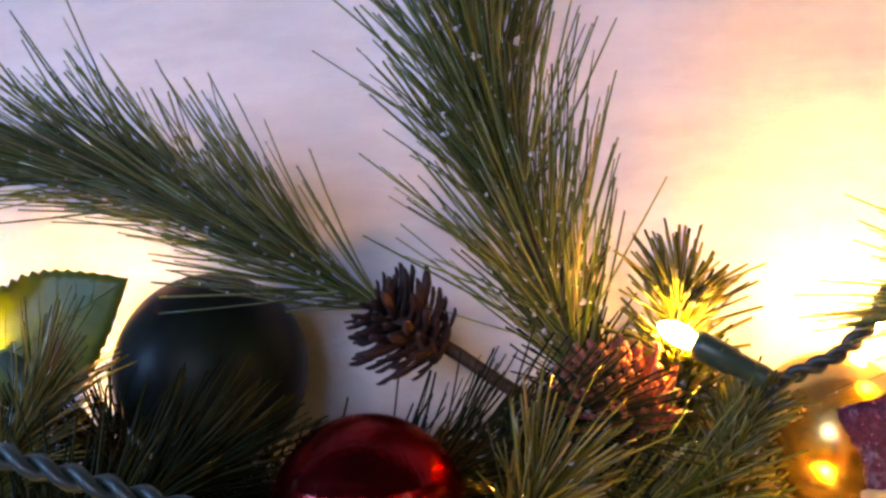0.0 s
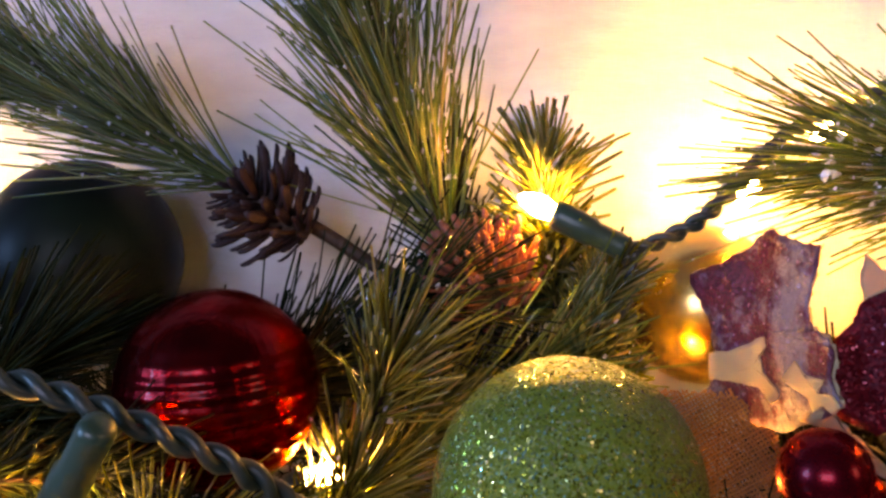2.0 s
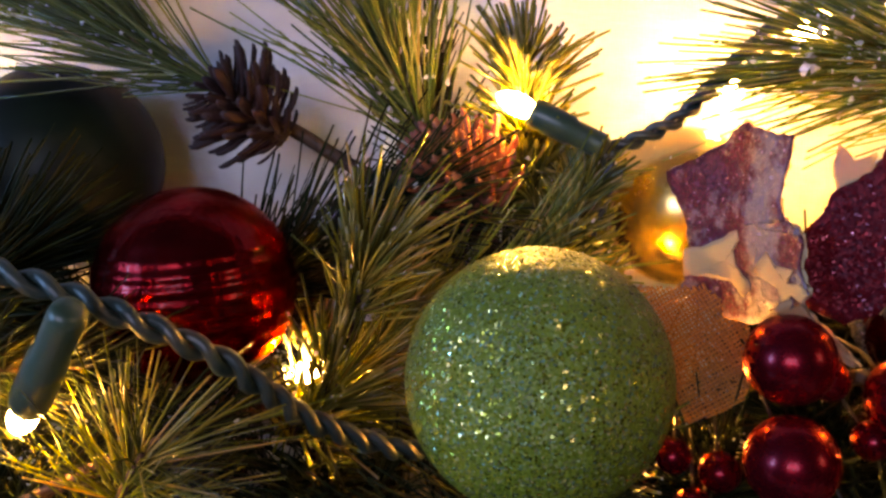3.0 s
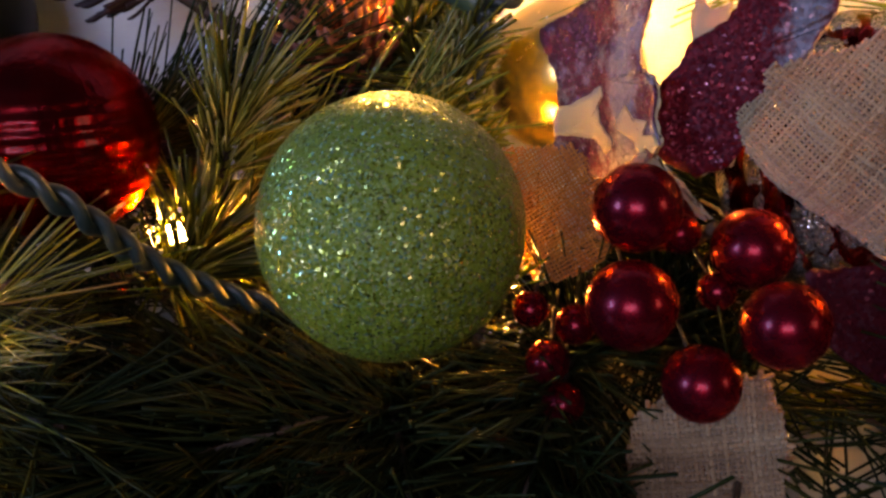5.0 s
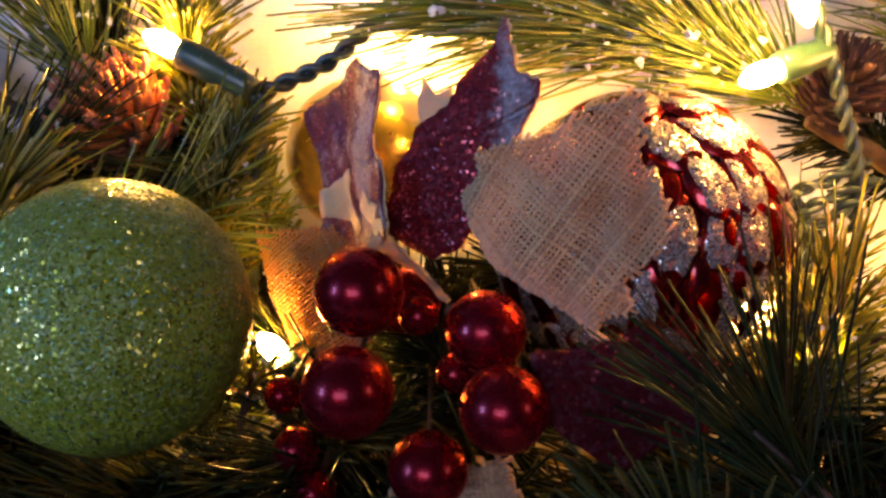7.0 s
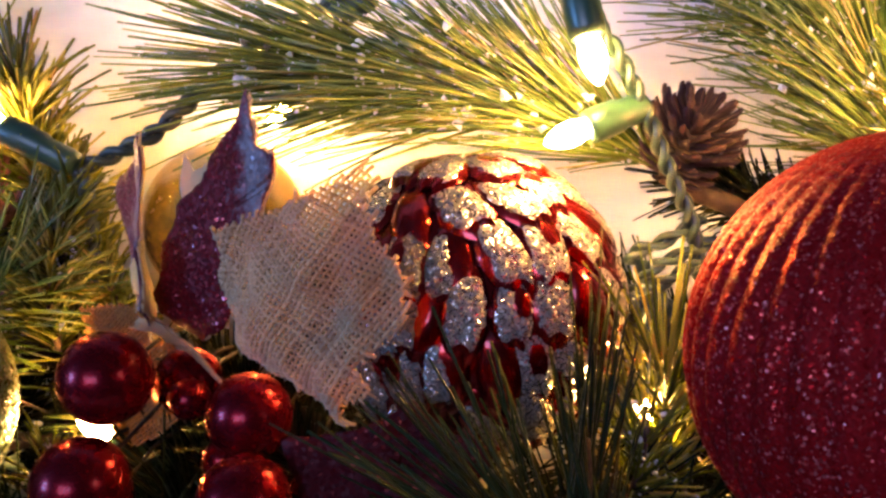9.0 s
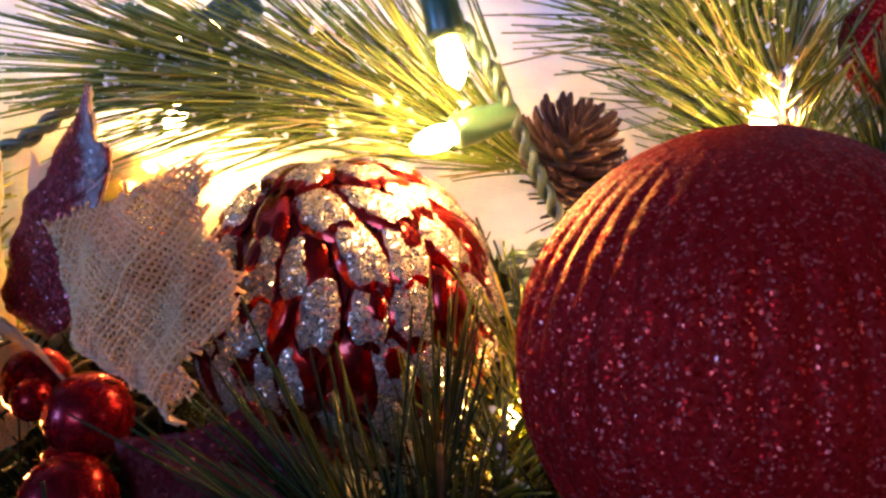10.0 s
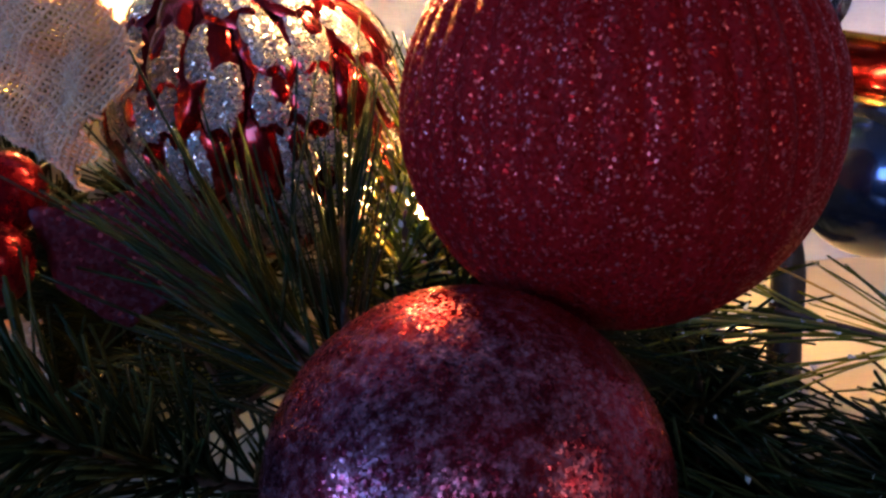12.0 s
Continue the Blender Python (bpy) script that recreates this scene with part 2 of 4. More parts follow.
GOLD_MESH = cloth("golden_mesh_threads", (0.52, 0.20, 0.038), (0.30, 0.10, 0.018))
CREAM_BACK = cloth("cream_leaf_backing", (0.55, 0.37, 0.20), (0.42, 0.27, 0.14))
CABLE = plastic("green_cable", (0.006, 0.019, 0.016), (0.012, 0.031, 0.027), 0.42)
SOCKET = plastic("green_socket", (0.010, 0.036, 0.020), (0.018, 0.052, 0.032), 0.36)
BRASS = glossy("cap_metal", (0.55, 0.42, 0.2), (0.45, 0.33, 0.15), 0.25, 0.95, 90, 0.0)


def leaf_green():
    m = Nodes("rose_leaf_green", rough=0.45, sub=0.0)
    veins = m.noise(110, 4)
    m.set("colour", m.mix(veins, (0.045, 0.095, 0.010), (0.095, 0.16, 0.018)))
    m.set("normal", m.bump(m.noise(260, 3), 0.4, 0.0008))
    m.let_through((0.24, 0.30, 0.02, 1.0), 0.45)
    return m.mat


def lamp_glass():
    m = Nodes("lit_bulb", rough=0.1)
    m.set("colour", (1.0, 0.85, 0.6))
    m.set("glow", (1.0, 0.575, 0.175))
    m.set("strength", BULB)
    return m.mat


def frost_chip():
    m = Nodes("frost_chip", rough=0.12)
    m.set("colour", m.mix(m.add("NewGeometry", 8), (0.55, 0.55, 0.48), (0.85, 0.84, 0.78)))
    m.set("clear", 0.25)
    return m.mat


ROSE_LEAF, LIT, CHIP = leaf_green(), lamp_glass(), frost_chip()

# ---- building helpers ----


def mesh_of(name, verts, faces, smooth=True):
    mesh = bpy.data.meshes.new(name)
    mesh.from_pydata([tuple(v) for v in verts], [], faces)
    if smooth:
        mesh.polygons.foreach_set("use_smooth", [True] * len(mesh.polygons))
    mesh.update()
    return mesh


def put(name, mesh, material, parent=None, label="", m=None):
    """Links a mesh as one object, under a thing or a part where there is one."""
    if not mesh.materials:
        mesh.materials.append(material)
    ob = new(name, mesh)
    if parent is not None:
        ob.parent = parent
    if m is not None:
        ob.matrix_basis = m
    if label:
        tagged(ob, label)
    return ob


def thing(name, label, category, place=(0, 0, 0), group=""):
    ob = new(name)
    ob.empty_display_size = 0.01
    ob.location = place
    return tagged(ob, label, category, group)


def lathe(profile, sides, wobble=None):
    """Turns a profile of (radius, height) round z. wobble: radius factor from angle and height."""
    verts, faces = [], []
    n = len(profile)
    for r, h in profile:
        for k in range(sides):
            a = 2 * math.pi * k / sides
            f = wobble(a, h) if wobble else 1.0
            verts.append((r * f * math.cos(a), r * f * math.sin(a), h))
    for j in range(n - 1):
        for k in range(sides):
            q = (k + 1) % sides
            faces.append((j * sides + k, j * sides + q, (j + 1) * sides + q, (j + 1) * sides + k))
    faces.append(tuple(reversed(range(sides))))
    faces.append(tuple(range((n - 1) * sides, n * sides)))
    return verts, faces


def ball_profile(r, rings=48, shape=None):
    out = []
    for j in range(rings + 1):
        a = math.pi * j / rings
        f = shape(a) if shape else 1.0
        out.append((max(r * f * math.sin(a), 0.00005), -r * f * math.cos(a)))
    return out


def along(direction):
    """The turn that brings z onto a direction."""
    return Vector(direction).normalized().to_track_quat("Z", "Y").to_matrix().to_4x4()


def tube(path, radius, sides=8, taper=None):
    """A round tube along points, closed at both ends."""
    path = [Vector(p) for p in path]
    verts, faces = [], []
    side = None
    for i, p in enumerate(path):
        t = (path[min(i + 1, len(path) - 1)] - path[max(i - 1, 0)]).normalized()
        if side is None:
            side = t.orthogonal().normalized()
        side = (side - t * side.dot(t)).normalized()
        up = t.cross(side)
        r = radius * (taper(i / (len(path) - 1)) if taper else 1.0)
        for k in range(sides):
            a = 2 * math.pi * k / sides
            verts.append(p + r * (math.cos(a) * side + math.sin(a) * up))
    for i in range(len(path) - 1):
        for k in range(sides):
            q = (k + 1) % sides
            faces.append((i * sides + k, i * sides + q, (i + 1) * sides + q, (i + 1) * sides + k))
    faces.append(tuple(reversed(range(sides))))
    faces.append(tuple(range((len(path) - 1) * sides, len(path) * sides)))
    return verts, faces


def smooth_path(points, steps=12):
    """A soft curve through points (Catmull-Rom)."""
    p = [Vector(q) for q in points]
    p = [2 * p[0] - p[1], *p, 2 * p[-1] - p[-2]]
    out = []
    for i in range(1, len(p) - 2):
        for k in range(steps):
            s = k / steps
            a, b, c, d = p[i - 1:i + 3]
            out.append(0.5 * (2 * b + (c - a) * s + (2 * a - 5 * b + 4 * c - d) * s * s + (3 * b - a - 3 * c + d) * s ** 3))
    out.append(p[-2])
    return out


def box(name, lo, hi, material, label, category="", parent=None):
    x0, y0, z0 = lo
    x1, y1, z1 = hi
    verts = [(x, y, z) for x in (x0, x1) for y in (y0, y1) for z in (z0, z1)]
    faces = [(0, 1, 3, 2), (4, 6, 7, 5), (0, 4, 5, 1), (2, 3, 7, 6), (0, 2, 6, 4), (1, 5, 7, 3)]
    ob = put(name, mesh_of(name, verts, faces, False), material, parent)
    return tagged(ob, label, category, kind="structure") if parent is None else ob


# ---- the room ----
WALL_Y, SHELF_Z = 0.325, 0.004
box("wall_back", (-2.2, WALL_Y, -1.25), (2.4, WALL_Y + 0.1, 1.25), PLASTER, "white plaster wall behind the garland", "wall")
# The other walls and the ceiling are unseen and kept dark.
for i, (y0, y1, z0, z1) in enumerate([(-2.5, -1.5, -1.25, 1.25), (-0.7, WALL_Y + 0.1, -1.25, 1.25), (-1.5, -0.7, -1.25, 0.25), (-1.5, -0.7, 1.15, 1.25)]):
    box("wall_west", (-2.3, y0, z0), (-2.2, y1, z1), ROOM_PAINT, "unseen taupe side wall, darkened as if unlit, with an opening", "wall")
    box("wall_east", (2.4, y0, z0), (2.5, y1, z1), ROOM_PAINT, "unseen taupe side wall, darkened as if unlit, with an opening", "wall")
box("floor", (-2.3, -2.6, -1.35), (2.5, WALL_Y + 0.1, -1.25), FLOOR_WOOD, "brown wooden floor of the room", "floor")
box("ceiling", (-2.3, -2.6, 1.25), (2.5, WALL_Y + 0.1, 1.35), ROOM_PAINT, "unseen taupe ceiling, darkened as if unlit", "ceiling")
for x0, x1, z0, z1 in [(-2.3, -1.15, -1.25, 1.25), (0.35, 2.5, -1.25, 1.25), (-1.15, 0.35, -1.25, 0.35), (-1.15, 0.35, 1.18, 1.25)]:
    box("wall_front", (x0, -2.6, z0), (x1, -2.5, z1), ROOM_PAINT, "unseen taupe far wall, darkened as if unlit, opening for fill", "wall")
box("mantel_shelf", (-1.2, 0.0, -0.04), (1.6, WALL_Y - 0.002, SHELF_Z), CREAM_WOOD, "cream painted wooden shelf under the garland", "shelf")

# ---- greenery ----

# Where balls and the low burlap leaf lie: (x, y, z, radius). Needles keep out of them.
KEEP_OUT = [(0.0844, 0.1598, 0.0978, 0.0326), (-0.0963, 0.2832, 0.1452, 0.0380), (-0.0162, 0.1995, 0.1147, 0.0292), (0.137, 0.280, 0.118, 0.0285),
            (0.3161, 0.1436, 0.1005, 0.0460), (0.2788, 0.0958, 0.0415, 0.0372), (0.2242, 0.2257, 0.0972, 0.0450), (0.404, 0.204, 0.0685, 0.0240),
            (0.163, 0.142, 0.040, 0.019), (0.1432, 0.158, 0.1018, 0.0108), (0.1404, 0.145, 0.0822, 0.0108), (0.1728, 0.1651, 0.0885, 0.0103), (0.1755, 0.145, 0.0765, 0.0104), (0.1577, 0.147, 0.0612, 0.0095)]


def blocked(start, direction, length, bend):
    """Whether a needle would run into one of the balls."""
    for s in (0.15, 0.4, 0.65, 0.85, 1.0):
        p = start + direction * (length * s) + bend * (length * s * s)
        for x, y, z, r in KEEP_OUT:
            if (p.x - x) ** 2 + (p.y - y) ** 2 + (p.z - z) ** 2 < r * r:
                return True
    return False


def needle(rng, start, direction, length, width, bend, verts, faces, segments=4):
    """One needle: a thin three-sided blade, slightly bent, blunt at its tip."""
    direction = direction.normalized()
    side = direction.orthogonal().normalized()
    side.rotate(Matrix.Rotation(rng.uniform(0, 6.28), 3, direction))
    up = direction.cross(side)
    base = len(verts)
    for i in range(segments + 1):
        s = i / segments
        p = start + direction * (length * s) + bend * (length * s * s)
        p.y = min(p.y, WALL_Y - 0.002)
        p.z = max(p.z, SHELF_Z + 0.001)
        r = width * (0.75 + 0.4 * s - 0.55 * s * s) * 0.5
        for k in range(3):
            a = 2.094 * k
            verts.append(p + r * (math.cos(a) * side * 1.3 + math.sin(a) * up))
    for i in range(segments):
        for k in range(3):
            q = (k + 1) % 3
            faces.append((base + i * 3 + k, base + i * 3 + q, base + i * 3 + 3 + q, base + i * 3 + 3 + k))
    faces.append((base + segments * 3, base + segments * 3 + 1, base + segments * 3 + 2))


def pine_sprig(label, points, count, length, width, spread, material, seed, chips=0, droop=(0, 0, -0.06), stem=0.0016, name="pine_sprig", bare=0.0):
    """A sprig of an artificial pine branch: a stem with needles all round that lean towards its tip."""
    rng = random.Random(seed)
    path = smooth_path(points, 8)
    root = Vector(points[0])
    sprig = thing(name, label, "pine sprig", root, "sprigs of the garland")
    shift = lambda vs: [Vector(v) - root for v in vs]  # noqa: E731
    v, f = tube(path, stem, 7, lambda s: 1.0 - 0.55 * s)
    put("stem", mesh_of("stem", shift(v), f), STEM, sprig)
    verts, faces, spots, tips = [], [], [], []
    heading, lift = 0.0, 1.0
    for n in range(count):
        if n % 5 == 0:
            heading, lift = rng.uniform(0, 6.28), rng.uniform(0.45, 1.3)
        s = (n + rng.random()) / count
        k = min(int(s * (len(path) - 1)), len(path) - 2)
        t = (path[k + 1] - path[k]).normalized()
        p = path[k].lerp(path[k + 1], s * (len(path) - 1) - k)
        if bare and rng.random() < bare * s * s:
            continue
        out = t.orthogonal().normalized()
        out.rotate(Matrix.Rotation(heading + rng.gauss(0, 0.45), 3, t))
        lean = radians(spread) * lift * rng.uniform(0.75, 1.3) * (1.0 - 0.35 * s)
        d = t * math.cos(lean) + out * math.sin(lean)
        size = length * rng.uniform(0.62, 1.1)
        bend = Vector(droop) * rng.uniform(0.2, 1.6) + out * rng.uniform(-0.10, 0.16) + t * 0.05
        if blocked(p, d, size, bend):
            size *= 0.45
            if blocked(p, d, size, bend):
                continue
        needle(rng, p + out * stem * 0.6, d, size, width * rng.uniform(0.75, 1.25), bend, verts, faces)
        spots.append(p + d * size * rng.uniform(0.05, 0.7))
        tips.append(p + out * stem * 0.6 + d * (size * 0.97) + bend * (size * 0.94))
    tagged(put("needles", mesh_of("needles", shift(verts), faces), material, sprig), kind="stuff")
    if chips:
        cv, cf = [], []
        places = [(p, rng.uniform(0.0006, 0.0014) if rng.random() < 0.8 else rng.uniform(0.0014, 0.0023)) for p in rng.sample(spots, min(chips, len(spots)))]
        # Much smaller chips on the needle tips, added as glints.
        places += [(p, rng.uniform(0.00025, 0.00055)) for p in rng.sample(tips, min(chips * 2, len(tips)))]
        for p, r in places:
            base = len(cv)
            for k in range(6):
                way = Vector([(1, 0, 0), (-1, 0, 0), (0, 1, 0), (0, -1, 0), (0, 0, 1), (0, 0, -1)][k])
                way += Vector([rng.uniform(-0.55, 0.55) for _ in range(3)])
                cv.append(p + way * r * rng.uniform(0.5, 1.15) - root)
            cf.extend(tuple(base + i for i in q) for q in [(0, 2, 4), (2, 1, 4), (1, 3, 4), (3, 0, 4), (2, 0, 5), (1, 2, 5), (3, 1, 5), (0, 3, 5)])
        tagged(put("frost", mesh_of("frost", cv, cf, False), CHIP, sprig), "clear frost chips, with tiny ones added as tip glints", kind="stuff")
    return sprig


FROSTED = "long-needled green pine sprig with frost chips"
# Low sprigs; nearly all carry shade in their needle colour.
LOW_SPRIG = "green artificial pine sprig low in the garland's shade"
SHINY = "shiny tinsel sprig beside a lit bulb, glow in its yellow-green"
pine_sprig(FROSTED + " before the white wall", [(-0.020, 0.256, 0.170), (-0.079, 0.262, 0.202), (-0.122, 0.262, 0.222), (-0.185, 0.250, 0.234)], 760, 0.066, 0.00095, 27, PINE, 11, 300, (0, 0, 0.09))
pine_sprig(FROSTED + " standing upright", [(0.050, 0.262, 0.142), (0.035, 0.257, 0.190), (0.022, 0.252, 0.236), (0.012, 0.246, 0.300)], 660, 0.070, 0.00095, 35, PINE, 12, 300, (0, 0, 0.04))
pine_sprig(FROSTED + " leaning over the bulbs", [(0.285, 0.252, 0.130), (0.252, 0.247, 0.150), (0.222, 0.241, 0.160), (0.184, 0.235, 0.169)], 740, 0.064, 0.00086, 29, PINE, 13, 700, (-0.02, 0, -0.02), bare=0.3)
pine_sprig(FROSTED + " above the large red ball", [(0.362, 0.246, 0.118), (0.350, 0.244, 0.149), (0.338, 0.242, 0.180), (0.325, 0.240, 0.215)], 900, 0.060, 0.00078, 40, PINE, 14, 620, (-0.03, 0, 0.0))
pine_sprig(SHINY, [(0.086, 0.268, 0.118), (0.082, 0.262, 0.140), (0.083, 0.254, 0.174)], 600, 0.025, 0.0014, 60, TINSEL_LIT, 15, 20, name="tinsel_sprig")
pine_sprig("olive short-needled tinsel sprig under a socket", [(0.088, 0.245, 0.085), (0.092, 0.238, 0.110), (0.103, 0.240, 0.136)], 460, 0.018, 0.0014, 60, TINSEL_LIT, 16, 10, name="tinsel_sprig")
pine_sprig("olive short-needled tinsel sprig round a hanging cable", [(0.106, 0.256, 0.085), (0.104, 0.252, 0.110), (0.099, 0.254, 0.134)], 380, 0.0135, 0.0014, 62, TINSEL_LIT, 104, 10, name="tinsel_sprig")
pine_sprig(SHINY, [(-0.004, 0.244, 0.060), (0.016, 0.234, 0.073), (0.040, 0.228, 0.084)], 260, 0.050, 0.0012, 52, TINSEL_LIT, 17, name="tinsel_sprig")
pine_sprig(LOW_SPRIG, [(-0.030, 0.255, 0.085), (0.004, 0.250, 0.112), (0.040, 0.246, 0.128)], 420, 0.052, 0.0009, 40, PINE_SHADED, 18, 20)
pine_sprig(LOW_SPRIG, [(0.010, 0.245, 0.060), (0.045, 0.238, 0.090), (0.080, 0.235, 0.108)], 200, 0.050, 0.0009, 38, PINE, 19)
pine_sprig(SHINY, [(-0.160, 0.215, 0.100), (-0.140, 0.214, 0.128), (-0.128, 0.216, 0.150)], 230, 0.036, 0.0007, 40, TINSEL_LIT, 20, name="tinsel_sprig")
pine_sprig(LOW_SPRIG, [(-0.130, 0.190, 0.070), (-0.100, 0.190, 0.105), (-0.070, 0.200, 0.125)], 420, 0.050, 0.0010, 48, PINE_SHADED, 21)
pine_sprig(LOW_SPRIG, [(-0.100, 0.170, 0.040), (-0.060, 0.165, 0.062), (-0.020, 0.165, 0.078)], 420, 0.040, 0.0010, 55, PINE_SHADED, 22)
pine_sprig(SHINY, [(-0.022, 0.142, 0.066), (-0.015, 0.140, 0.080), (-0.008, 0.138, 0.090)], 150, 0.034, 0.0007, 58, TINSEL_LIT, 23, name="tinsel_sprig")
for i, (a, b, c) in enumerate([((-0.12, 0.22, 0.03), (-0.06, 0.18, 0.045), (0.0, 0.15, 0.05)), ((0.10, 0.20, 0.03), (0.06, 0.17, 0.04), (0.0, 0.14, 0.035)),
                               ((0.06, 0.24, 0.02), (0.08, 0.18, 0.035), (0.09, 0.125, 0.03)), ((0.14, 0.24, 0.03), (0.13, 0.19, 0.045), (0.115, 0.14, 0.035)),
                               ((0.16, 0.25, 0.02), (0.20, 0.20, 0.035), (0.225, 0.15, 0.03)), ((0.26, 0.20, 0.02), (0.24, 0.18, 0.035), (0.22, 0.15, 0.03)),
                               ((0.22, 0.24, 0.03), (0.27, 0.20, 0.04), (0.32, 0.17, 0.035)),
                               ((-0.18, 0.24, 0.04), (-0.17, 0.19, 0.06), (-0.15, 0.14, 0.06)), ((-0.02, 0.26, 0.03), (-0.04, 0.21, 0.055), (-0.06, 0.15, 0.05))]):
    pine_sprig(LOW_SPRIG, [a, b, c], {4: 60, 5: 60, 6: 200}.get(i, 400), 0.048, 0.0010, 58, PINE_SHADED, 40 + i)
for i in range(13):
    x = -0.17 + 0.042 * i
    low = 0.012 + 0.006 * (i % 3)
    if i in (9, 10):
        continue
    pine_sprig(LOW_SPRIG, [(x, 0.255, low + 0.02), (x + 0.012 * (-1) ** i, 0.19, low + 0.012), (x - 0.01 * (-1) ** i, 0.11, low)], 460, 0.042, 0.0012, 62, PINE_SHADED, 80 + i)
# Back sprigs added so that the gaps read as deep shade.
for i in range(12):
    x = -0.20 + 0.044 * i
    pine_sprig("shade-dark green pine sprig filling gaps against the wall", [(x, 0.30, 0.02), (x + 0.02, 0.295, 0.05), (x + 0.012 * (-1) ** i, 0.285, 0.062 if i in (7, 8) else 0.078)], 380, 0.024 if i in (7, 8) else 0.036, 0.0012, 62, PINE_SHADED, 120 + i)
pine_sprig(LOW_SPRIG, [(0.240, 0.125, 0.025), (0.216, 0.096, 0.052), (0.202, 0.082, 0.070)], 320, 0.031, 0.0010, 55, PINE_SHADED, 99)
pine_sprig("shade-dark green pine sprig fanning up before the patterned ball", [(0.256, 0.125, 0.036), (0.246, 0.130, 0.052), (0.236, 0.136, 0.066)], 54, 0.058, 0.0009, 46, PINE_SHADED, 60, droop=(0, 0, 0.02))
pine_sprig("shade-dark green pine sprig sweeping past the burlap leaf", [(0.262, 0.130, 0.040), (0.245, 0.134, 0.058), (0.230, 0.138, 0.072)], 55, 0.044, 0.0009, 20, PINE_SHADED, 61, droop=(0, 0, 0.0))
pine_sprig("shade-dark green pine sprig rising between two balls", [(0.250, 0.165, 0.030), (0.251, 0.170, 0.052), (0.252, 0.176, 0.074)], 60, 0.046, 0.0010, 22, PINE_SHADED, 62, droop=(0, 0, 0.02))
pine_sprig(SHINY, [(0.272, 0.215, 0.035), (0.275, 0.208, 0.058), (0.276, 0.200, 0.080)], 150, 0.038, 0.0011, 40, TINSEL_LIT, 63, name="tinsel_sprig")
pine_sprig("thin green pine sprig before the cream shelf", [(0.430, 0.150, 0.020), (0.395, 0.155, 0.035), (0.360, 0.165, 0.045)], 40, 0.050, 0.0008, 46, TINSEL_LIT, 64, 14)
pine_sprig(LOW_SPRIG, [(0.47, 0.135, 0.012), (0.395, 0.124, 0.014), (0.325, 0.118, 0.016)], 680, 0.030, 0.0011, 60, PINE_SHADED, 66, 30)
pine_sprig(LOW_SPRIG, [(0.345, 0.19, 0.010), (0.352, 0.16, 0.014), (0.345, 0.125, 0.014)], 240, 0.024, 0.0011, 60, PINE_SHADED, 67, 20)
# Two sprigs added at the back to keep bulb light off the wall.
pine_sprig("shade-dark green pine sprig behind the twig, blocking bulb light", [(-0.10, 0.292, 0.088), (-0.03, 0.290, 0.100), (0.045, 0.290, 0.112)], 520, 0.032, 0.0011, 62, PINE_SHADED, 68, 40)
pine_sprig("shade-dark sprig added behind the upright sprig to block light", [(0.075, 0.292, 0.09), (0.052, 0.288, 0.130), (0.044, 0.286, 0.170)], 420, 0.034, 0.0011, 40, PINE_SHADED, 69, 20)
pine_sprig(SHINY, [(0.024, 0.220, 0.092), (0.030, 0.214, 0.106), (0.036, 0.208, 0.119)], 190, 0.034, 0.0011, 42, TINSEL_LIT, 79, 20, (0.1, 0, 0.02), name="tinsel_sprig")
pine_sprig("shade-dark green pine sprig under the cone", [(0.345, 0.285, 0.100), (0.325, 0.283, 0.112), (0.302, 0.281, 0.122)], 420, 0.024, 0.0011, 48, PINE_SHADED, 70, 40)
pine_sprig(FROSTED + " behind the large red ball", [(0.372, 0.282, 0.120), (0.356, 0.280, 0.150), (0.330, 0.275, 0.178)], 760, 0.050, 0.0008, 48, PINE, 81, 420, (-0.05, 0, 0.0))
pine_sprig("bright green tinsel sprig beside the silver ribbon", [(0.372, 0.215, 0.110), (0.372, 0.212, 0.130), (0.374, 0.210, 0.148)], 160, 0.026, 0.0010, 42, TINSEL_LIT, 65, name="tinsel_sprig")

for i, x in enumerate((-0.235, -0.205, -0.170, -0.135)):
    pine_sprig("shade-dark green pine sprig behind the dark blue ball", [(x, 0.272, 0.05), (x + 0.012, 0.266, 0.090), (x + 0.006, 0.258, 0.122)], 430, 0.038, 0.0011, 56, PINE_SHADED, 140 + i)
pine_sprig(SHINY, [(0.262, 0.198, 0.040), (0.266, 0.190, 0.058), (0.268, 0.186, 0.072)], 60, 0.026, 0.0010, 46, TINSEL_LIT, 71, 20, name="tinsel_sprig")
pine_sprig(SHINY, [(0.352, 0.214, 0.118), (0.344, 0.204, 0.142), (0.340, 0.196, 0.158)], 130, 0.024, 0.0010, 50, TINSEL_LIT, 72, 30, name="tinsel_sprig")
pine_sprig(SHINY, [(0.004, 0.215, 0.060), (0.014, 0.211, 0.070), (0.022, 0.208, 0.080)], 170, 0.038, 0.0013, 50, TINSEL_LIT, 73, 12, name="tinsel_sprig")
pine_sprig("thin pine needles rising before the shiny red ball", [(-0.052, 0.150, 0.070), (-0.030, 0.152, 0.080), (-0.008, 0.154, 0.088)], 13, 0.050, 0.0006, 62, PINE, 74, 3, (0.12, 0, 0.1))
pine_sprig(SHINY, [(0.277, 0.238, 0.025), (0.279, 0.234, 0.050), (0.281, 0.230, 0.082)], 150, 0.030, 0.0011, 48, TINSEL_LIT, 75, 30, name="tinsel_sprig")
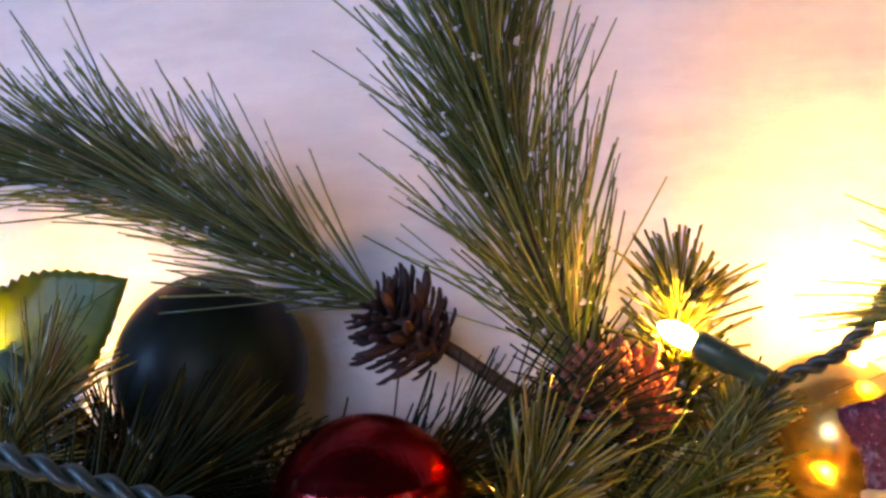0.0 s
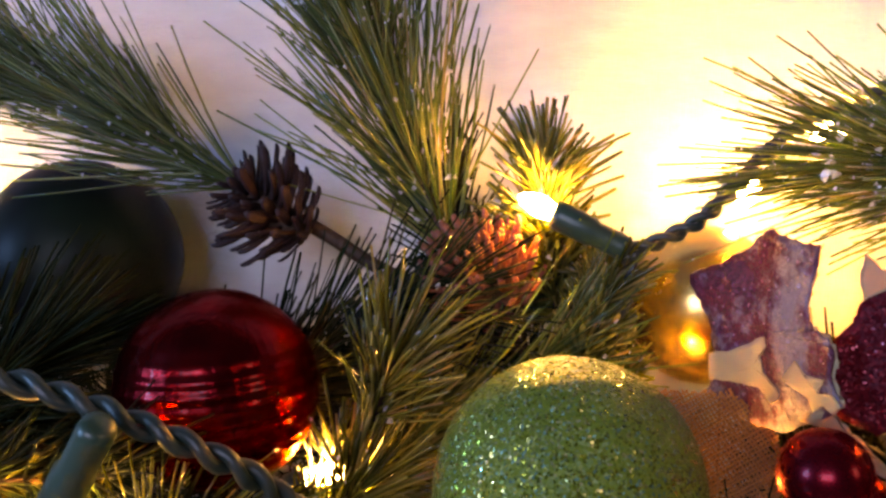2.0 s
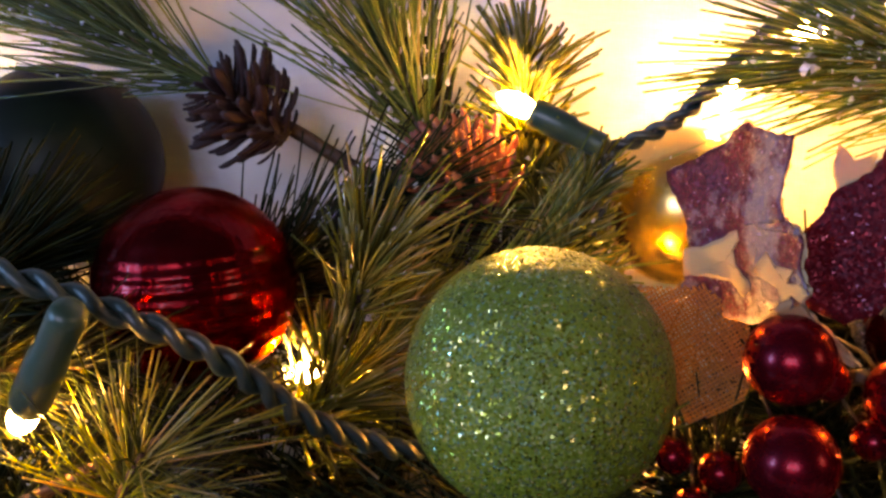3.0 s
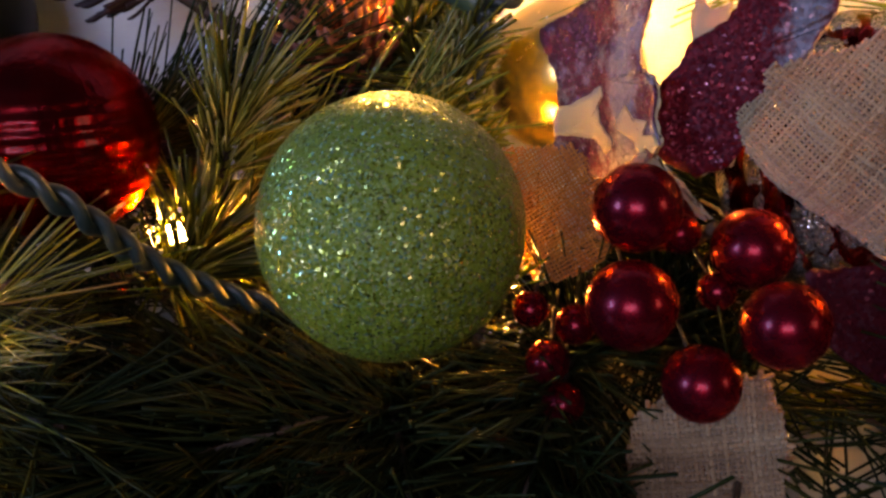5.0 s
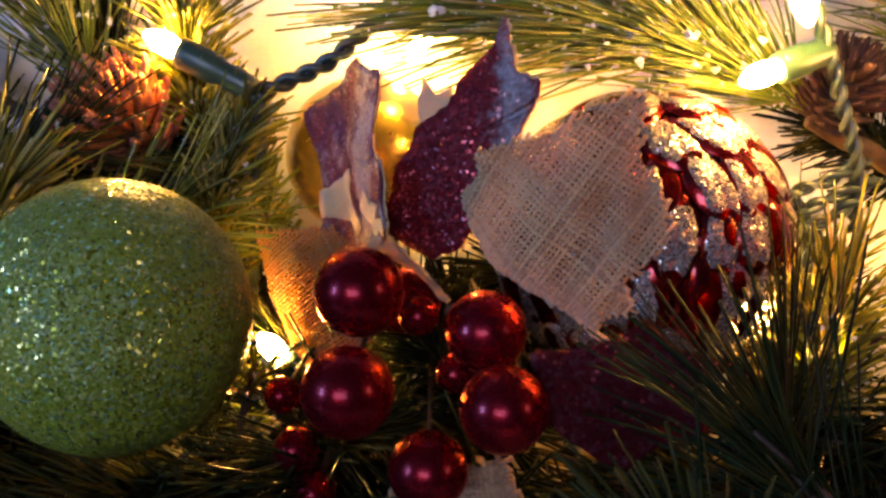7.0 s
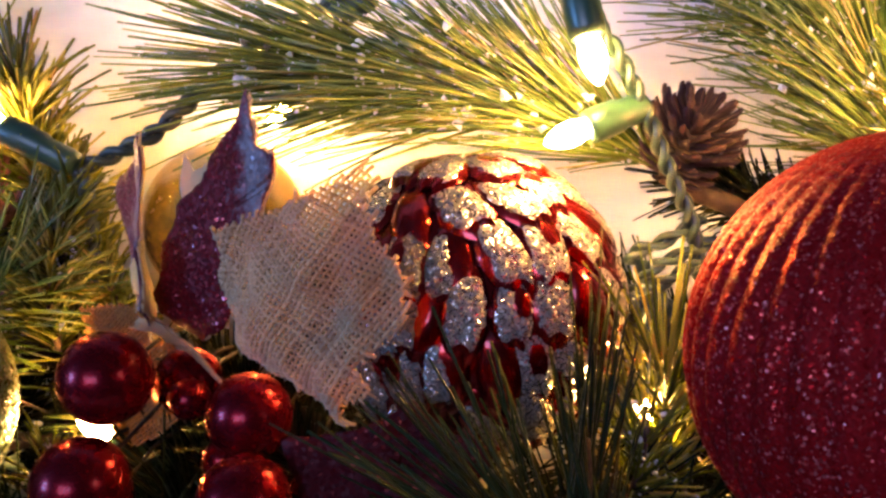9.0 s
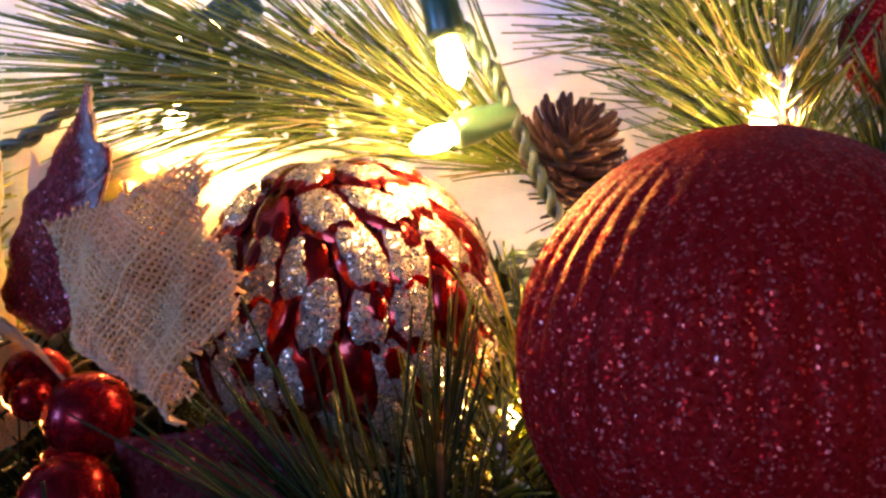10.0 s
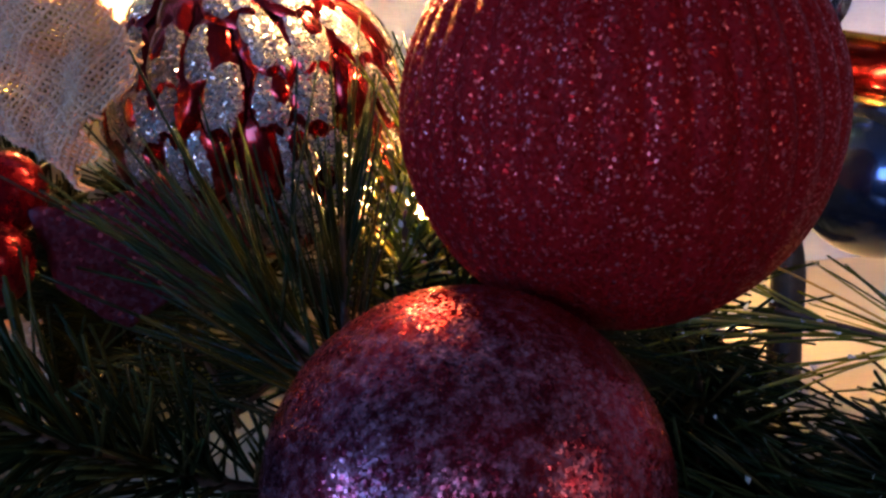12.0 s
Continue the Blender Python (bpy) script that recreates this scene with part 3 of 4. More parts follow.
# Clump added round the low bulb to stop its light reaching the red ball.
pine_sprig(LOW_SPRIG, [(-0.105, 0.155, 0.088), (-0.070, 0.152, 0.104), (-0.026, 0.156, 0.106)], 400, 0.026, 0.0010, 60, PINE_SHADED, 76)
pine_sprig(SHINY, [(0.104, 0.194, 0.052), (0.107, 0.190, 0.063), (0.111, 0.187, 0.075)], 34, 0.017, 0.0010, 52, TINSEL_LIT, 77, 10, name="tinsel_sprig")
pine_sprig(LOW_SPRIG, [(0.435, 0.165, 0.010), (0.405, 0.152, 0.012), (0.375, 0.140, 0.014)], 300, 0.027, 0.0011, 60, PINE_SHADED, 78)
pine_sprig(LOW_SPRIG, [(0.150, 0.245, 0.030), (0.128, 0.240, 0.048), (0.108, 0.236, 0.064)], 420, 0.024, 0.0011, 58, PINE_SHADED, 101)
pine_sprig(LOW_SPRIG, [(0.185, 0.225, 0.030), (0.165, 0.222, 0.055), (0.150, 0.216, 0.080)], 380, 0.024, 0.0011, 58, PINE_SHADED, 102)
# Pine needles in the golden tinsel colour, so that they look lit.
pine_sprig("pine sprig lying on the shelf, golden light in its colour", [(0.292, 0.212, 0.012), (0.248, 0.222, 0.015), (0.200, 0.228, 0.014)], 230, 0.032, 0.0009, 24, TINSEL_LIT, 103, 10, (0, 0, 0.0), name="tinsel_sprig")

core = thing("garland_stem", "brown twisted wire stem that carries the garland", "garland", (0, 0, 0))
main = smooth_path([(-0.45, 0.262, 0.05), (-0.2, 0.258, 0.055), (0.0, 0.262, 0.05), (0.2, 0.262, 0.045), (0.4, 0.258, 0.05), (0.65, 0.262, 0.05)], 40)
for side in (0, math.pi):
    twist = [p + 0.0022 * Vector((0, math.cos(i * 0.5 + side), math.sin(i * 0.5 + side))) for i, p in enumerate(main)]
    put("wire_strand", mesh_of("wire_strand", *tube(twist, 0.0018, 6)), STEM, core)
branch = thing("bare_branch", "bare brown twig running behind the cone", "twig", (0, 0, 0))
put("twig", mesh_of("twig", *tube(smooth_path([(-0.008, 0.262, 0.160), (0.004, 0.266, 0.152), (0.024, 0.266, 0.138), (0.055, 0.27, 0.120), (0.09, 0.272, 0.09)]), 0.0026, 8)), STEM, branch)
stalk = thing("cone_twig", "thick brown twig that carries the cone", "twig", (0, 0, 0))
put("twig", mesh_of("twig", *tube(smooth_path([(0.287, 0.255, 0.128), (0.298, 0.256, 0.121), (0.311, 0.257, 0.114), (0.330, 0.260, 0.098), (0.345, 0.262, 0.070)]), 0.0034, 8)), STEM, stalk)
post = thing("branch_stub", "dark brown upright branch stub before the cream shelf", "twig", (0.378, 0.203, 0.0))
put("stub", mesh_of("stub", *tube(smooth_path([(0.0, 0.0, SHELF_Z), (0.0015, 0.005, 0.02), (0.004, 0.012, 0.043), (-0.002, 0.022, 0.07), (-0.012, 0.03, 0.10)]), 0.0052, 12)), CONE_CORE, post)

# ---- cones ----


def cone_scale(slim):
    """One cone scale: a thick finger that widens to a rounded, turned-up tip."""
    verts, faces = [], []
    for i, (x, w, h, z) in enumerate([(0.0, 0.5, 0.5, 0.0), (0.35, 0.75, 0.5, 0.02), (0.7, 1.0, 0.55, 0.10), (0.92, 0.9, 0.6, 0.22), (1.0, 0.45, 0.4, 0.30)]):
        for k in range(6):
            a = 2 * math.pi * k / 6
            verts.append((x, 0.15 * slim * w * math.cos(a), z * 0.6 + 0.085 * h * math.sin(a)))
    for i in range(4):
        for k in range(6):
            q = (k + 1) % 6
            faces.append((i * 6 + k, i * 6 + q, i * 6 + 6 + q, i * 6 + 6 + k))
    faces += [tuple(reversed(range(6))), tuple(range(24, 30))]
    return mesh_of("scale", verts, faces)


def pine_cone(label, place, axis, length, width, count, material, seed, lift=0.6, slim=1.0):
    rng = random.Random(seed)
    cone = thing("pine_cone", label, "pine cone", place, "pine cones")
    turn = along(axis)
    v, f = lathe([(width * 0.10, -length * 0.5), (width * 0.16, -length * 0.2), (width * 0.15, length * 0.2), (width * 0.06, length * 0.5)], 10)
    put("core", mesh_of("core", v, f), CONE_CORE, cone, "", turn)
    mesh = cone_scale(slim)
    mesh.materials.append(material)
    for n in range(count):
        s = (n + 0.5) / count
        size = width * 0.5 * (0.62 + 0.75 * math.sin(math.pi * min(s * 0.9 + 0.08, 1))) * rng.uniform(0.88, 1.1)
        m = turn @ Matrix.Translation((0, 0, length * (s - 0.5))) @ Matrix.Rotation(n * 2.39996 + rng.uniform(-0.1, 0.1), 4, "Z")
        m = m @ Matrix.Rotation(-(lift * (0.3 + s)) + rng.uniform(-0.12, 0.12), 4, "Y") @ Matrix.Diagonal((size, size * rng.uniform(0.75, 1.0), size, 1))
        put("scale", mesh, material, cone, "", m)
    return cone


pine_cone("small brown pine cone on a twig before the wall", (-0.011, 0.256, 0.161), (-0.72, -0.1, 0.62), 0.029, 0.033, 92, CONE, 1, 0.25, 0.72)
pine_cone("reddish brown pine cone under a lit bulb", (0.064, 0.250, 0.133), (-0.35, -0.5, 0.75), 0.024, 0.037, 120, CONE_RED, 2, 0.7, 0.5)
pine_cone("brown pine cone beside a twisted cable", (0.291, 0.247, 0.136), (0.35, -0.45, 0.75), 0.023, 0.027, 120, CONE, 3, 0.5, 0.7)

# ---- balls ----


def cap_of(ball, r, direction, reach):
    """The metal cap of a ball and the wire by which it hangs in the garland."""
    turn = along(direction)
    v, f = lathe([(0.0045, r - 0.0012), (0.0047, r + 0.001), (0.0044, r + 0.004), (0.0030, r + 0.0052), (0.0008, r + 0.0054)], 18)
    put("cap", mesh_of("cap", v, f), BRASS, ball, "dull metal cap", turn)
    ring = [(0.0022 * math.cos(a), 0, r + 0.0068 + 0.0022 * math.sin(a)) for a in [2 * math.pi * k / 16 for k in range(17)]]
    put("loop", mesh_of("loop", *tube(ring, 0.0004, 5)), BRASS, ball, "", turn)
    end = turn.inverted() @ Vector(reach)
    put("hanging_wire", mesh_of("hanging_wire", *tube(smooth_path([(0, 0, r + 0.008), (end * 0.5 + Vector((0, 0, r * 0.7))), end]), 0.0005, 5)), STEM, ball, "", turn)


def ball(label, place, r, material, back=(0, 1, -0.2), shape=None, wobble=None, sides=96, rings=72, name="bauble"):
    b = thing(name, label, "ornament", place, "christmas balls")
    v, f = lathe(ball_profile(r, rings, shape), sides, wobble)
    put("shell", mesh_of("shell", v, f), material, b)
    hook = Vector((place[0], 0.262, 0.05)) - Vector(place)
    cap_of(b, r, back, hook)
    return b


ball("lime green ball covered all over in coarse glitter", (0.0844, 0.1598, 0.0978), 0.0326, LIME_GLITTER)
ball("dark satin navy ball, green reflection mottled into its colour", (-0.0963, 0.2832, 0.1452), 0.0380, NAVY, (0.3, -0.1, -1))


def ridges(a):
    """Fine rings round the middle of the ball."""
    h = -math.cos(a)
    near = max(0.0, min(1.0, (0.62 - h) * 4)) * max(0.0, min(1.0, (h + 0.75) * 4))
    return 1.0 + 0.0052 * near * math.sin(h * 46)


def drawn(a, h):
    """Faint upright ripples in the lacquer."""
    low = max(0.0, min(1.0, (0.021 - h) / 0.010))
    return 1.0 + 0.0016 * noise.noise(Vector((9 * math.cos(a), 9 * math.sin(a), h * 25))) + 0.0075 * low * noise.noise(Vector((15 * math.cos(a), 15 * math.sin(a), h * 140)))


ball("shiny red ball with raised rings round its middle", (-0.0150, 0.1995, 0.1150), 0.0292, RED_GLOSS, (0.2, 0.9, -0.3), ridges, drawn, 160, 120)
ball("satin gold ball behind the glittered leaves", (0.137, 0.280, 0.118), 0.0285, GOLD, (0.3, 0.6, -0.9))


def ribs(a, h):
    """Upright ribs all round, fading out at the two poles and below the middle."""
    uneven = 1.0 + 0.5 * noise.noise(Vector((4 * math.cos(a), 4 * math.sin(a), h * 12)))
    fade = max(0.0, 1.0 - (h / 0.046) ** 2) ** 0.5 * (0.70 + 0.30 * max(-1.0, min(1.0, h / 0.02)))
    turn = a * 19 + 0.5 * noise.noise(Vector((2 * math.cos(a), 2 * math.sin(a), h * 25)))
    return 1.0 + 0.026 * uneven * fade * (1.5 * abs(math.sin(turn)) - 1.15)


ball("large red glitter ball with upright ribs", (0.3161, 0.1436, 0.1005), 0.0460, RED_GLITTER, (0.2, 1, -0.1), None, ribs, 432, 60)
ball("frosted plum and red ball resting on the shelf", (0.2788, 0.0958, 0.0415), 0.0372, PLUM, (0.0, 0.9, -0.5))
ball("glossy dark blue ball behind the large red ball", (0.404, 0.204, 0.0685), 0.0240, BLUE, (0.2, 1, 0.2))
ball("small red glitter ball above the silver ribbon", (0.394, 0.245, 0.165), 0.0200, RED_GLITTER, (0.2, 0.8, -0.8))

ball("small satin gold bead beside the silver ribbon", (0.390, 0.214, 0.146), 0.0080, GOLD, (0.2, 0.8, -0.6), lambda a: 1.0 + 0.25 * abs(math.cos(a)), None, 32, 28)

# The patterned ball: rows of overlapping lacquered petals, many of them dusted with silver glitter.
plated = ball("red lacquered ball of overlapping petals dusted with silver glitter", (0.2242, 0.2257, 0.0972), 0.0425, RED_ENAMEL, (0.1, 1, -0.4))


def petal_ball(r, rows, round_the_middle):
    rng = random.Random(4)

    def petal(lat, lon, wide, tall, skew, turn, lift):
        """A surface on the ball: s runs from the petal's root to its tip, q across it from -1 to 1."""
        def at(s, q, extra=0.0):
            w = wide * (0.30 + 0.85 * math.sin(math.pi * min(0.12 + s * 0.72, 1.0)) ** 1.3) * (1.0 - max(0.0, s - 0.72) ** 2 * 7.0)
            u, v = w * q + skew * (s - 0.5) * tall, tall * (0.5 - s) - 0.16 * tall * q * q * s
            u, v = u * math.cos(turn) - v * math.sin(turn), u * math.sin(turn) + v * math.cos(turn)
            high = lift * s + 0.0013 * (1 - q * q) * math.sin(math.pi * min(s, 0.97)) - 0.0007 * math.exp(-(q / 0.16) ** 2) * s
            a, b = lat + v, lon + u / max(math.cos(lat + v * 0.5), 0.30)
            return Vector((math.cos(a) * math.cos(b), math.cos(a) * math.sin(b), math.sin(a))) * (r + high + extra)
        return at

    def skin(at, s0, s1, edge_a, edge_b, ns, nq, extra, rim):
        """A patch of a petal between two edges, rounded down to the ball at its rim."""
        verts, faces = [], []
        for i in range(ns + 1):
            s = s0 + (s1 - s0) * i / ns
            a, b = edge_a(i / ns), edge_b(i / ns)
            for k in range(nq + 1):
                border = i in (0, ns) or k in (0, nq)
                verts.append(at(s, a + (b - a) * k / nq, -rim if border else extra))
        for i in range(ns):
            for k in range(nq):
                p = i * (nq + 1) + k
                faces.append((p, p + nq + 1, p + nq + 2, p + 1))
        return verts, faces

    for j in range(rows):
        lat = math.pi * (0.46 - 0.92 * (j + 0.5) / rows)
        count = max(5, round(round_the_middle * math.cos(lat)))
        for k in range(count):
            lon = 2 * math.pi * (k + 0.5 * (j % 2) + rng.uniform(-0.1, 0.1)) / count
            wide = math.pi / round_the_middle * rng.uniform(0.88, 1.04)
            at = petal(lat + rng.uniform(-0.06, 0.06), lon, wide, math.pi * rng.uniform(1.2, 1.45) / rows, rng.uniform(-0.25, 0.5), rng.uniform(-0.3, 0.42), rng.uniform(0.0017, 0.0034))
            leaf = put("petal", mesh_of("petal", *skin(at, 0.0, 1.0, lambda f: -1.0, lambda f: 1.0, 10, 8, 0.0, 0.0012)), RED_ENAMEL, plated)
            kind = (0.618 * k + 0.37 * j + 0.2) % 1.0
            if kind < 0.19:
                continue
            wave = rng.uniform(0, 6.28)
            jag = lambda f, w=wave: 0.06 * math.sin(8 * f + w) + 0.05 * math.sin(21 * f + 2 * w) + 0.03 * math.sin(47 * f + w)  # noqa: E731
            if kind < 0.52 or kind >= 0.74:
                lo, hi, left, right = 0.18, 0.91, lambda f: -0.78 + jag(f) * 0.7, lambda f: 0.78 - jag(f + 2) * 0.7
            else:
                lo, hi, left, right = 0.20, 0.90, lambda f: -0.80 + 0.3 * jag(f), lambda f: -0.25 + 0.75 * f + jag(f)
            put("glitter_dusting", mesh_of("glitter_dusting", *skin(at, lo, hi, left, right, 14, 12, 0.00028, 0.0002)), SILVER_GLITTER, leaf, "coarse silver glitter")
            if kind >= 0.80:
                side = rng.choice((-0.25, 0.0, 0.3))
                put("lacquer_spot", mesh_of("lacquer_spot", *skin(at, 0.26, 0.66, lambda f: side - 0.46 * math.sin(math.pi * (0.12 + 0.76 * f)) + 0.5 * jag(f), lambda f: side + 0.46 * math.sin(math.pi * (0.12 + 0.76 * f)) - 0.5 * jag(f + 1), 8, 6, 0.0005, 0.0)), RED_ENAMEL, leaf, "bare red lacquer between the glitter")


petal_ball(0.0425, 8, 22)

# ---- berry pick ----
pick = thing("berry_pick", "red berry cluster with burgundy glitter leaves and burlap leaves", "berry pick", (0.16, 0.18, 0.09))
ROOT = Vector((0.16, 0.18, 0.09))


def berry(place, r, label=""):
    v, f = lathe(ball_profile(r, 28, lambda a: 1.0 - 0.03 * math.exp(-((a - math.pi) / 0.25) ** 2)), 40)
    b = put("berry", mesh_of("berry", v, f), BERRY_RED, pick, label, Matrix.Translation(Vector(place) - ROOT))
    d = Vector(((0.165 - place[0]) * 0.15, 0.215 - place[1], (0.085 - place[2]) * 0.15))
    put("berry_stalk", mesh_of("berry_stalk", *tube([d.normalized() * r * 0.9, d * 0.6 + Vector((0, 0, 0.002)), d], 0.0006, 6)), CONE_CORE, b)


for p, r in [((0.1432, 0.1581, 0.1018), 0.0107), ((0.1728, 0.1651, 0.0885), 0.0102), ((0.1755, 0.1450, 0.0765), 0.0102), ((0.1577, 0.1470, 0.0612), 0.0094),
             ((0.1404, 0.1450, 0.0822), 0.0106), ((0.1650, 0.166, 0.0775), 0.0050), ((0.1565, 0.172, 0.0910), 0.0052), ((0.1230, 0.172, 0.0560), 0.0060),
             ((0.1270, 0.170, 0.0445), 0.0058), ((0.1310, 0.178, 0.0640), 0.0056), ((0.1190, 0.180, 0.0680), 0.0050), ((0.185, 0.17, 0.066), 0.0062), ((0.1535, 0.1810, 0.0925), 0.0088)]:
    berry(p, r)


class Leaf:
    """A flat leaf in space: a place, its way across and its way up, an outline in metres, and how it bends out of its plane."""

    def __init__(self, place, across, up, outline, bend, ruffle=0.0, seed=0):
        self.place, self.u = Vector(place), Vector(across).normalized()
        self.v = (Vector(up) - self.u * self.u.dot(Vector(up))).normalized()
        self.w = self.u.cross(self.v)
        self.outline, self.bend, self.ruffle, self.seed = outline, bend, ruffle, seed

    def at(self, u, v, lift=0.0):
        a, b, c = self.bend
        out = a * u * u + b * v * v + c * u * v + self.ruffle * (noise.noise(Vector((u * 60, v * 60, self.seed))) + 0.32 * noise.noise(Vector((u * 190, v * 150, self.seed + 5))))
        return self.place + self.u * u + self.v * v + self.w * (out + lift)

    def inside(self, u, v):
        hit, n = False, len(self.outline)
        for i in range(n):
            (a, b), (c, d) = self.outline[i], self.outline[(i + 1) % n]
            if (b > v) != (d > v) and u < (c - a) * (v - b) / (d - b) + a:
                hit = not hit
        return hit

    def edge(self, steps, jag, seed):
        """The outline, drawn finer, with small uneven teeth."""
        rng, out, n = random.Random(seed), [], len(self.outline)
        for i in range(n):
            (a, b), (c, d) = self.outline[i], self.outline[(i + 1) % n]
            for k in range(steps):
                s = k / steps
                out.append((a + (c - a) * s + rng.uniform(-jag, jag), b + (d - b) * s + rng.uniform(-jag, jag)))
        return out

    def sheet(self, steps=6, jag=0.0004, thick=0.0005, rings=7, lift=0.0, seed=1):
        """A thin sheet of this outline, with both faces and its edge."""
        rim = self.edge(steps, jag, seed)
        cu, cv = sum(p[0] for p in rim) / len(rim), sum(p[1] for p in rim) / len(rim)
        verts, faces, n = [], [], len(rim)
        for layer in (thick * 0.5, -thick * 0.5):
            for j in range(rings + 1):
                s = max(1 - j / rings, 0.002)
                verts += [self.at(cu + (a - cu) * s, cv + (b - cv) * s, lift + layer) for a, b in rim]
        for layer in (0, 1):
            base = layer * (rings + 1) * n
            for j in range(rings):
                for k in range(n):
                    q = (k + 1) % n
                    face = (base + j * n + k, base + j * n + q, base + j * n + n + q, base + j * n + n + k)
                    faces.append(face if layer == 0 else tuple(reversed(face)))
        low = (rings + 1) * n
        faces += [(k, low + k, low + (k + 1) % n, (k + 1) % n) for k in range(n)]
        return verts, faces

    def weave(self, gap, thread, fray, seed, angle=0.0):
        """Woven threads that cross over and under one another, cut ragged along the outline."""
        rng, verts, faces = random.Random(seed), [], []
        ca, sa = math.cos(radians(angle)), math.sin(radians(angle))
        us, vs = [p[0] * ca + p[1] * sa for p in self.outline], [p[1] * ca - p[0] * sa for p in self.outline]
        step = gap * 0.5
        for way in (0, 1):
            lo, hi = (min(vs), max(vs)) if way == 0 else (min(us), max(us))
            a0, a1 = (min(us), max(us)) if way == 0 else (min(vs), max(vs))
            for i in range(int((hi - lo) / gap) + 1):
                across = lo + i * gap + rng.uniform(-0.12, 0.12) * gap
                run, n = [], int((a1 - a0) / step) + 1
                extra = rng.randint(0, fray)
                r = thread * rng.uniform(0.65, 1.2)
                for k in range(n + 2):
                    t = a0 + k * step
                    u, v = (t, across) if way == 0 else (across, t)
                    u, v = u * ca - v * sa, u * sa + v * ca
                    if k <= n and self.inside(u, v):
                        phase = math.pi * (k / 2 + i + way)
                        drift = 0.10 * gap * noise.noise(Vector((t * 300, across * 900, seed + way)))
                        run.append(self.at(u + (drift if way else 0), v + (0 if way else drift), thread * 0.7 * math.cos(phase)))
                    else:
                        if len(run) > 2:
                            d = run[-1] - run[-2]
                            for _ in range(rng.randint(0, extra + 1)):
                                run.append(run[-1] + d + self.w * rng.uniform(-0.5, 0.5) * thread)
                            piece = tube(run, r, 4)
                            base = len(verts)
                            verts.extend(piece[0])
                            faces.extend(tuple(q + base for q in face) for face in piece[1])
                        run = []
        return verts, faces


def pick_part(name, geometry, material, label):
    v, f = geometry
    return put(name, mesh_of(name, [Vector(p) - ROOT for p in v], f), material, pick, label)


leaf_a = Leaf((0.1405, 0.194, 0.122), (0.415, -0.91, 0), (0, 0.03, 1),
              [(-0.0331, 0.0165), (-0.0216, 0.0214), (-0.011, 0.0269), (-0.0049, 0.0321), (0.0056, 0.03), (0.0159, 0.0296), (0.0143, 0.0215), (0.0133, 0.0143),
               (0.0164, 0.009), (0.0232, 0.0079), (0.0259, 0.0049), (0.0242, -0.0018), (0.0291, -0.007), (0.023, -0.0113), (0.0036, -0.0215), (-0.0063, -0.0225),
               (-0.017, -0.0226), (-0.027, -0.0172), (-0.0236, -0.0113), (-0.0233, -0.0036), (-0.0251, 0.0045), (-0.0292, 0.0107)], (4.0, -3.0, 0.0), 0.0020, 3)
pick_part("glitter_leaf", leaf_a.sheet(5, 0.0005, 0.0005, 10, 0.0, 2), BURGUNDY_A, "dusty burgundy glitter leaf with lobed edges")
pick_part("leaf_backing", leaf_a.sheet(6, 0.0008, 0.0004, 10, -0.0008, 5), CREAM_BACK, "cream cloth backing of the leaf")


def bare_patch(leaf, outline, seed):
    """Where the glitter has come off and the cream cloth shows."""
    bare = Leaf(leaf.place, leaf.u, leaf.v, outline, leaf.bend, leaf.ruffle, leaf.seed)
    pick_part("bare_patch", bare.sheet(4, 0.0003, 0.0003, 4, 0.0006, seed), CREAM_BACK, "cream patch bare of glitter")


bare_patch(leaf_a, [(-0.0245, -0.0056), (-0.014, -0.0023), (-0.0068, 0.0016), (-0.0023, 0.0036), (-0.0013, 0.0009), (-0.0049, -0.002), (-0.0041, -0.0066), (0.0028, -0.0112),
                    (-0.0002, -0.0148), (-0.0065, -0.0119), (-0.0138, -0.0119), (-0.025, -0.0135)], 9)
bare_patch(leaf_a, [(0.0046, -0.0065), (0.011, 0.0002), (0.0139, -0.0028), (0.0216, -0.0027), (0.0191, -0.0067), (0.0267, -0.0052), (0.0290, -0.007), (0.025, -0.0101),
                    (0.0209, -0.0089), (0.0185, -0.0131), (0.0156, -0.0086)], 10)
leaf_b = Leaf((0.172, 0.169, 0.137), (0.83, -0.55, 0), (0, 0.10, 1),
              [(0.0063, 0.0268), (0.0080, 0.022), (0.0104, 0.0142), (0.0176, 0.0114), (0.0157, 0.0065), (0.0135, 0.0036), (0.0118, -0.0008), (0.007, -0.0083), (0.0013, -0.0182),
               (-0.0046, -0.0285), (-0.0127, -0.0322), (-0.0195, -0.0299), (-0.0253, -0.0263), (-0.0266, -0.0216), (-0.0235, -0.0155), (-0.0233, -0.0097), (-0.0183, -0.0044),
               (-0.0164, 0.0006), (-0.008, 0.0062), (-0.0051, 0.0114), (-0.0010, 0.0154), (0.0034, 0.0195)], (3.0, -3.0, 2.0), 0.0014, 8)
pick_part("glitter_leaf", leaf_b.sheet(5, 0.0004, 0.0005, 10, 0.0, 12), BURGUNDY_B, "deep burgundy glitter leaf with a pointed tip")
pick_part("leaf_backing", leaf_b.sheet(6, 0.0007, 0.0004, 10, -0.0008, 15), CREAM_BACK, "cream cloth backing of the leaf")
corner = Leaf(leaf_b.place, leaf_b.u, leaf_b.v, [(-0.0165, 0.0128), (-0.0121, 0.0087), (-0.0074, 0.0103), (-0.0078, 0.0055), (-0.0160, -0.0005), (-0.0172, 0.0065)], leaf_b.bend, leaf_b.ruffle, 8)
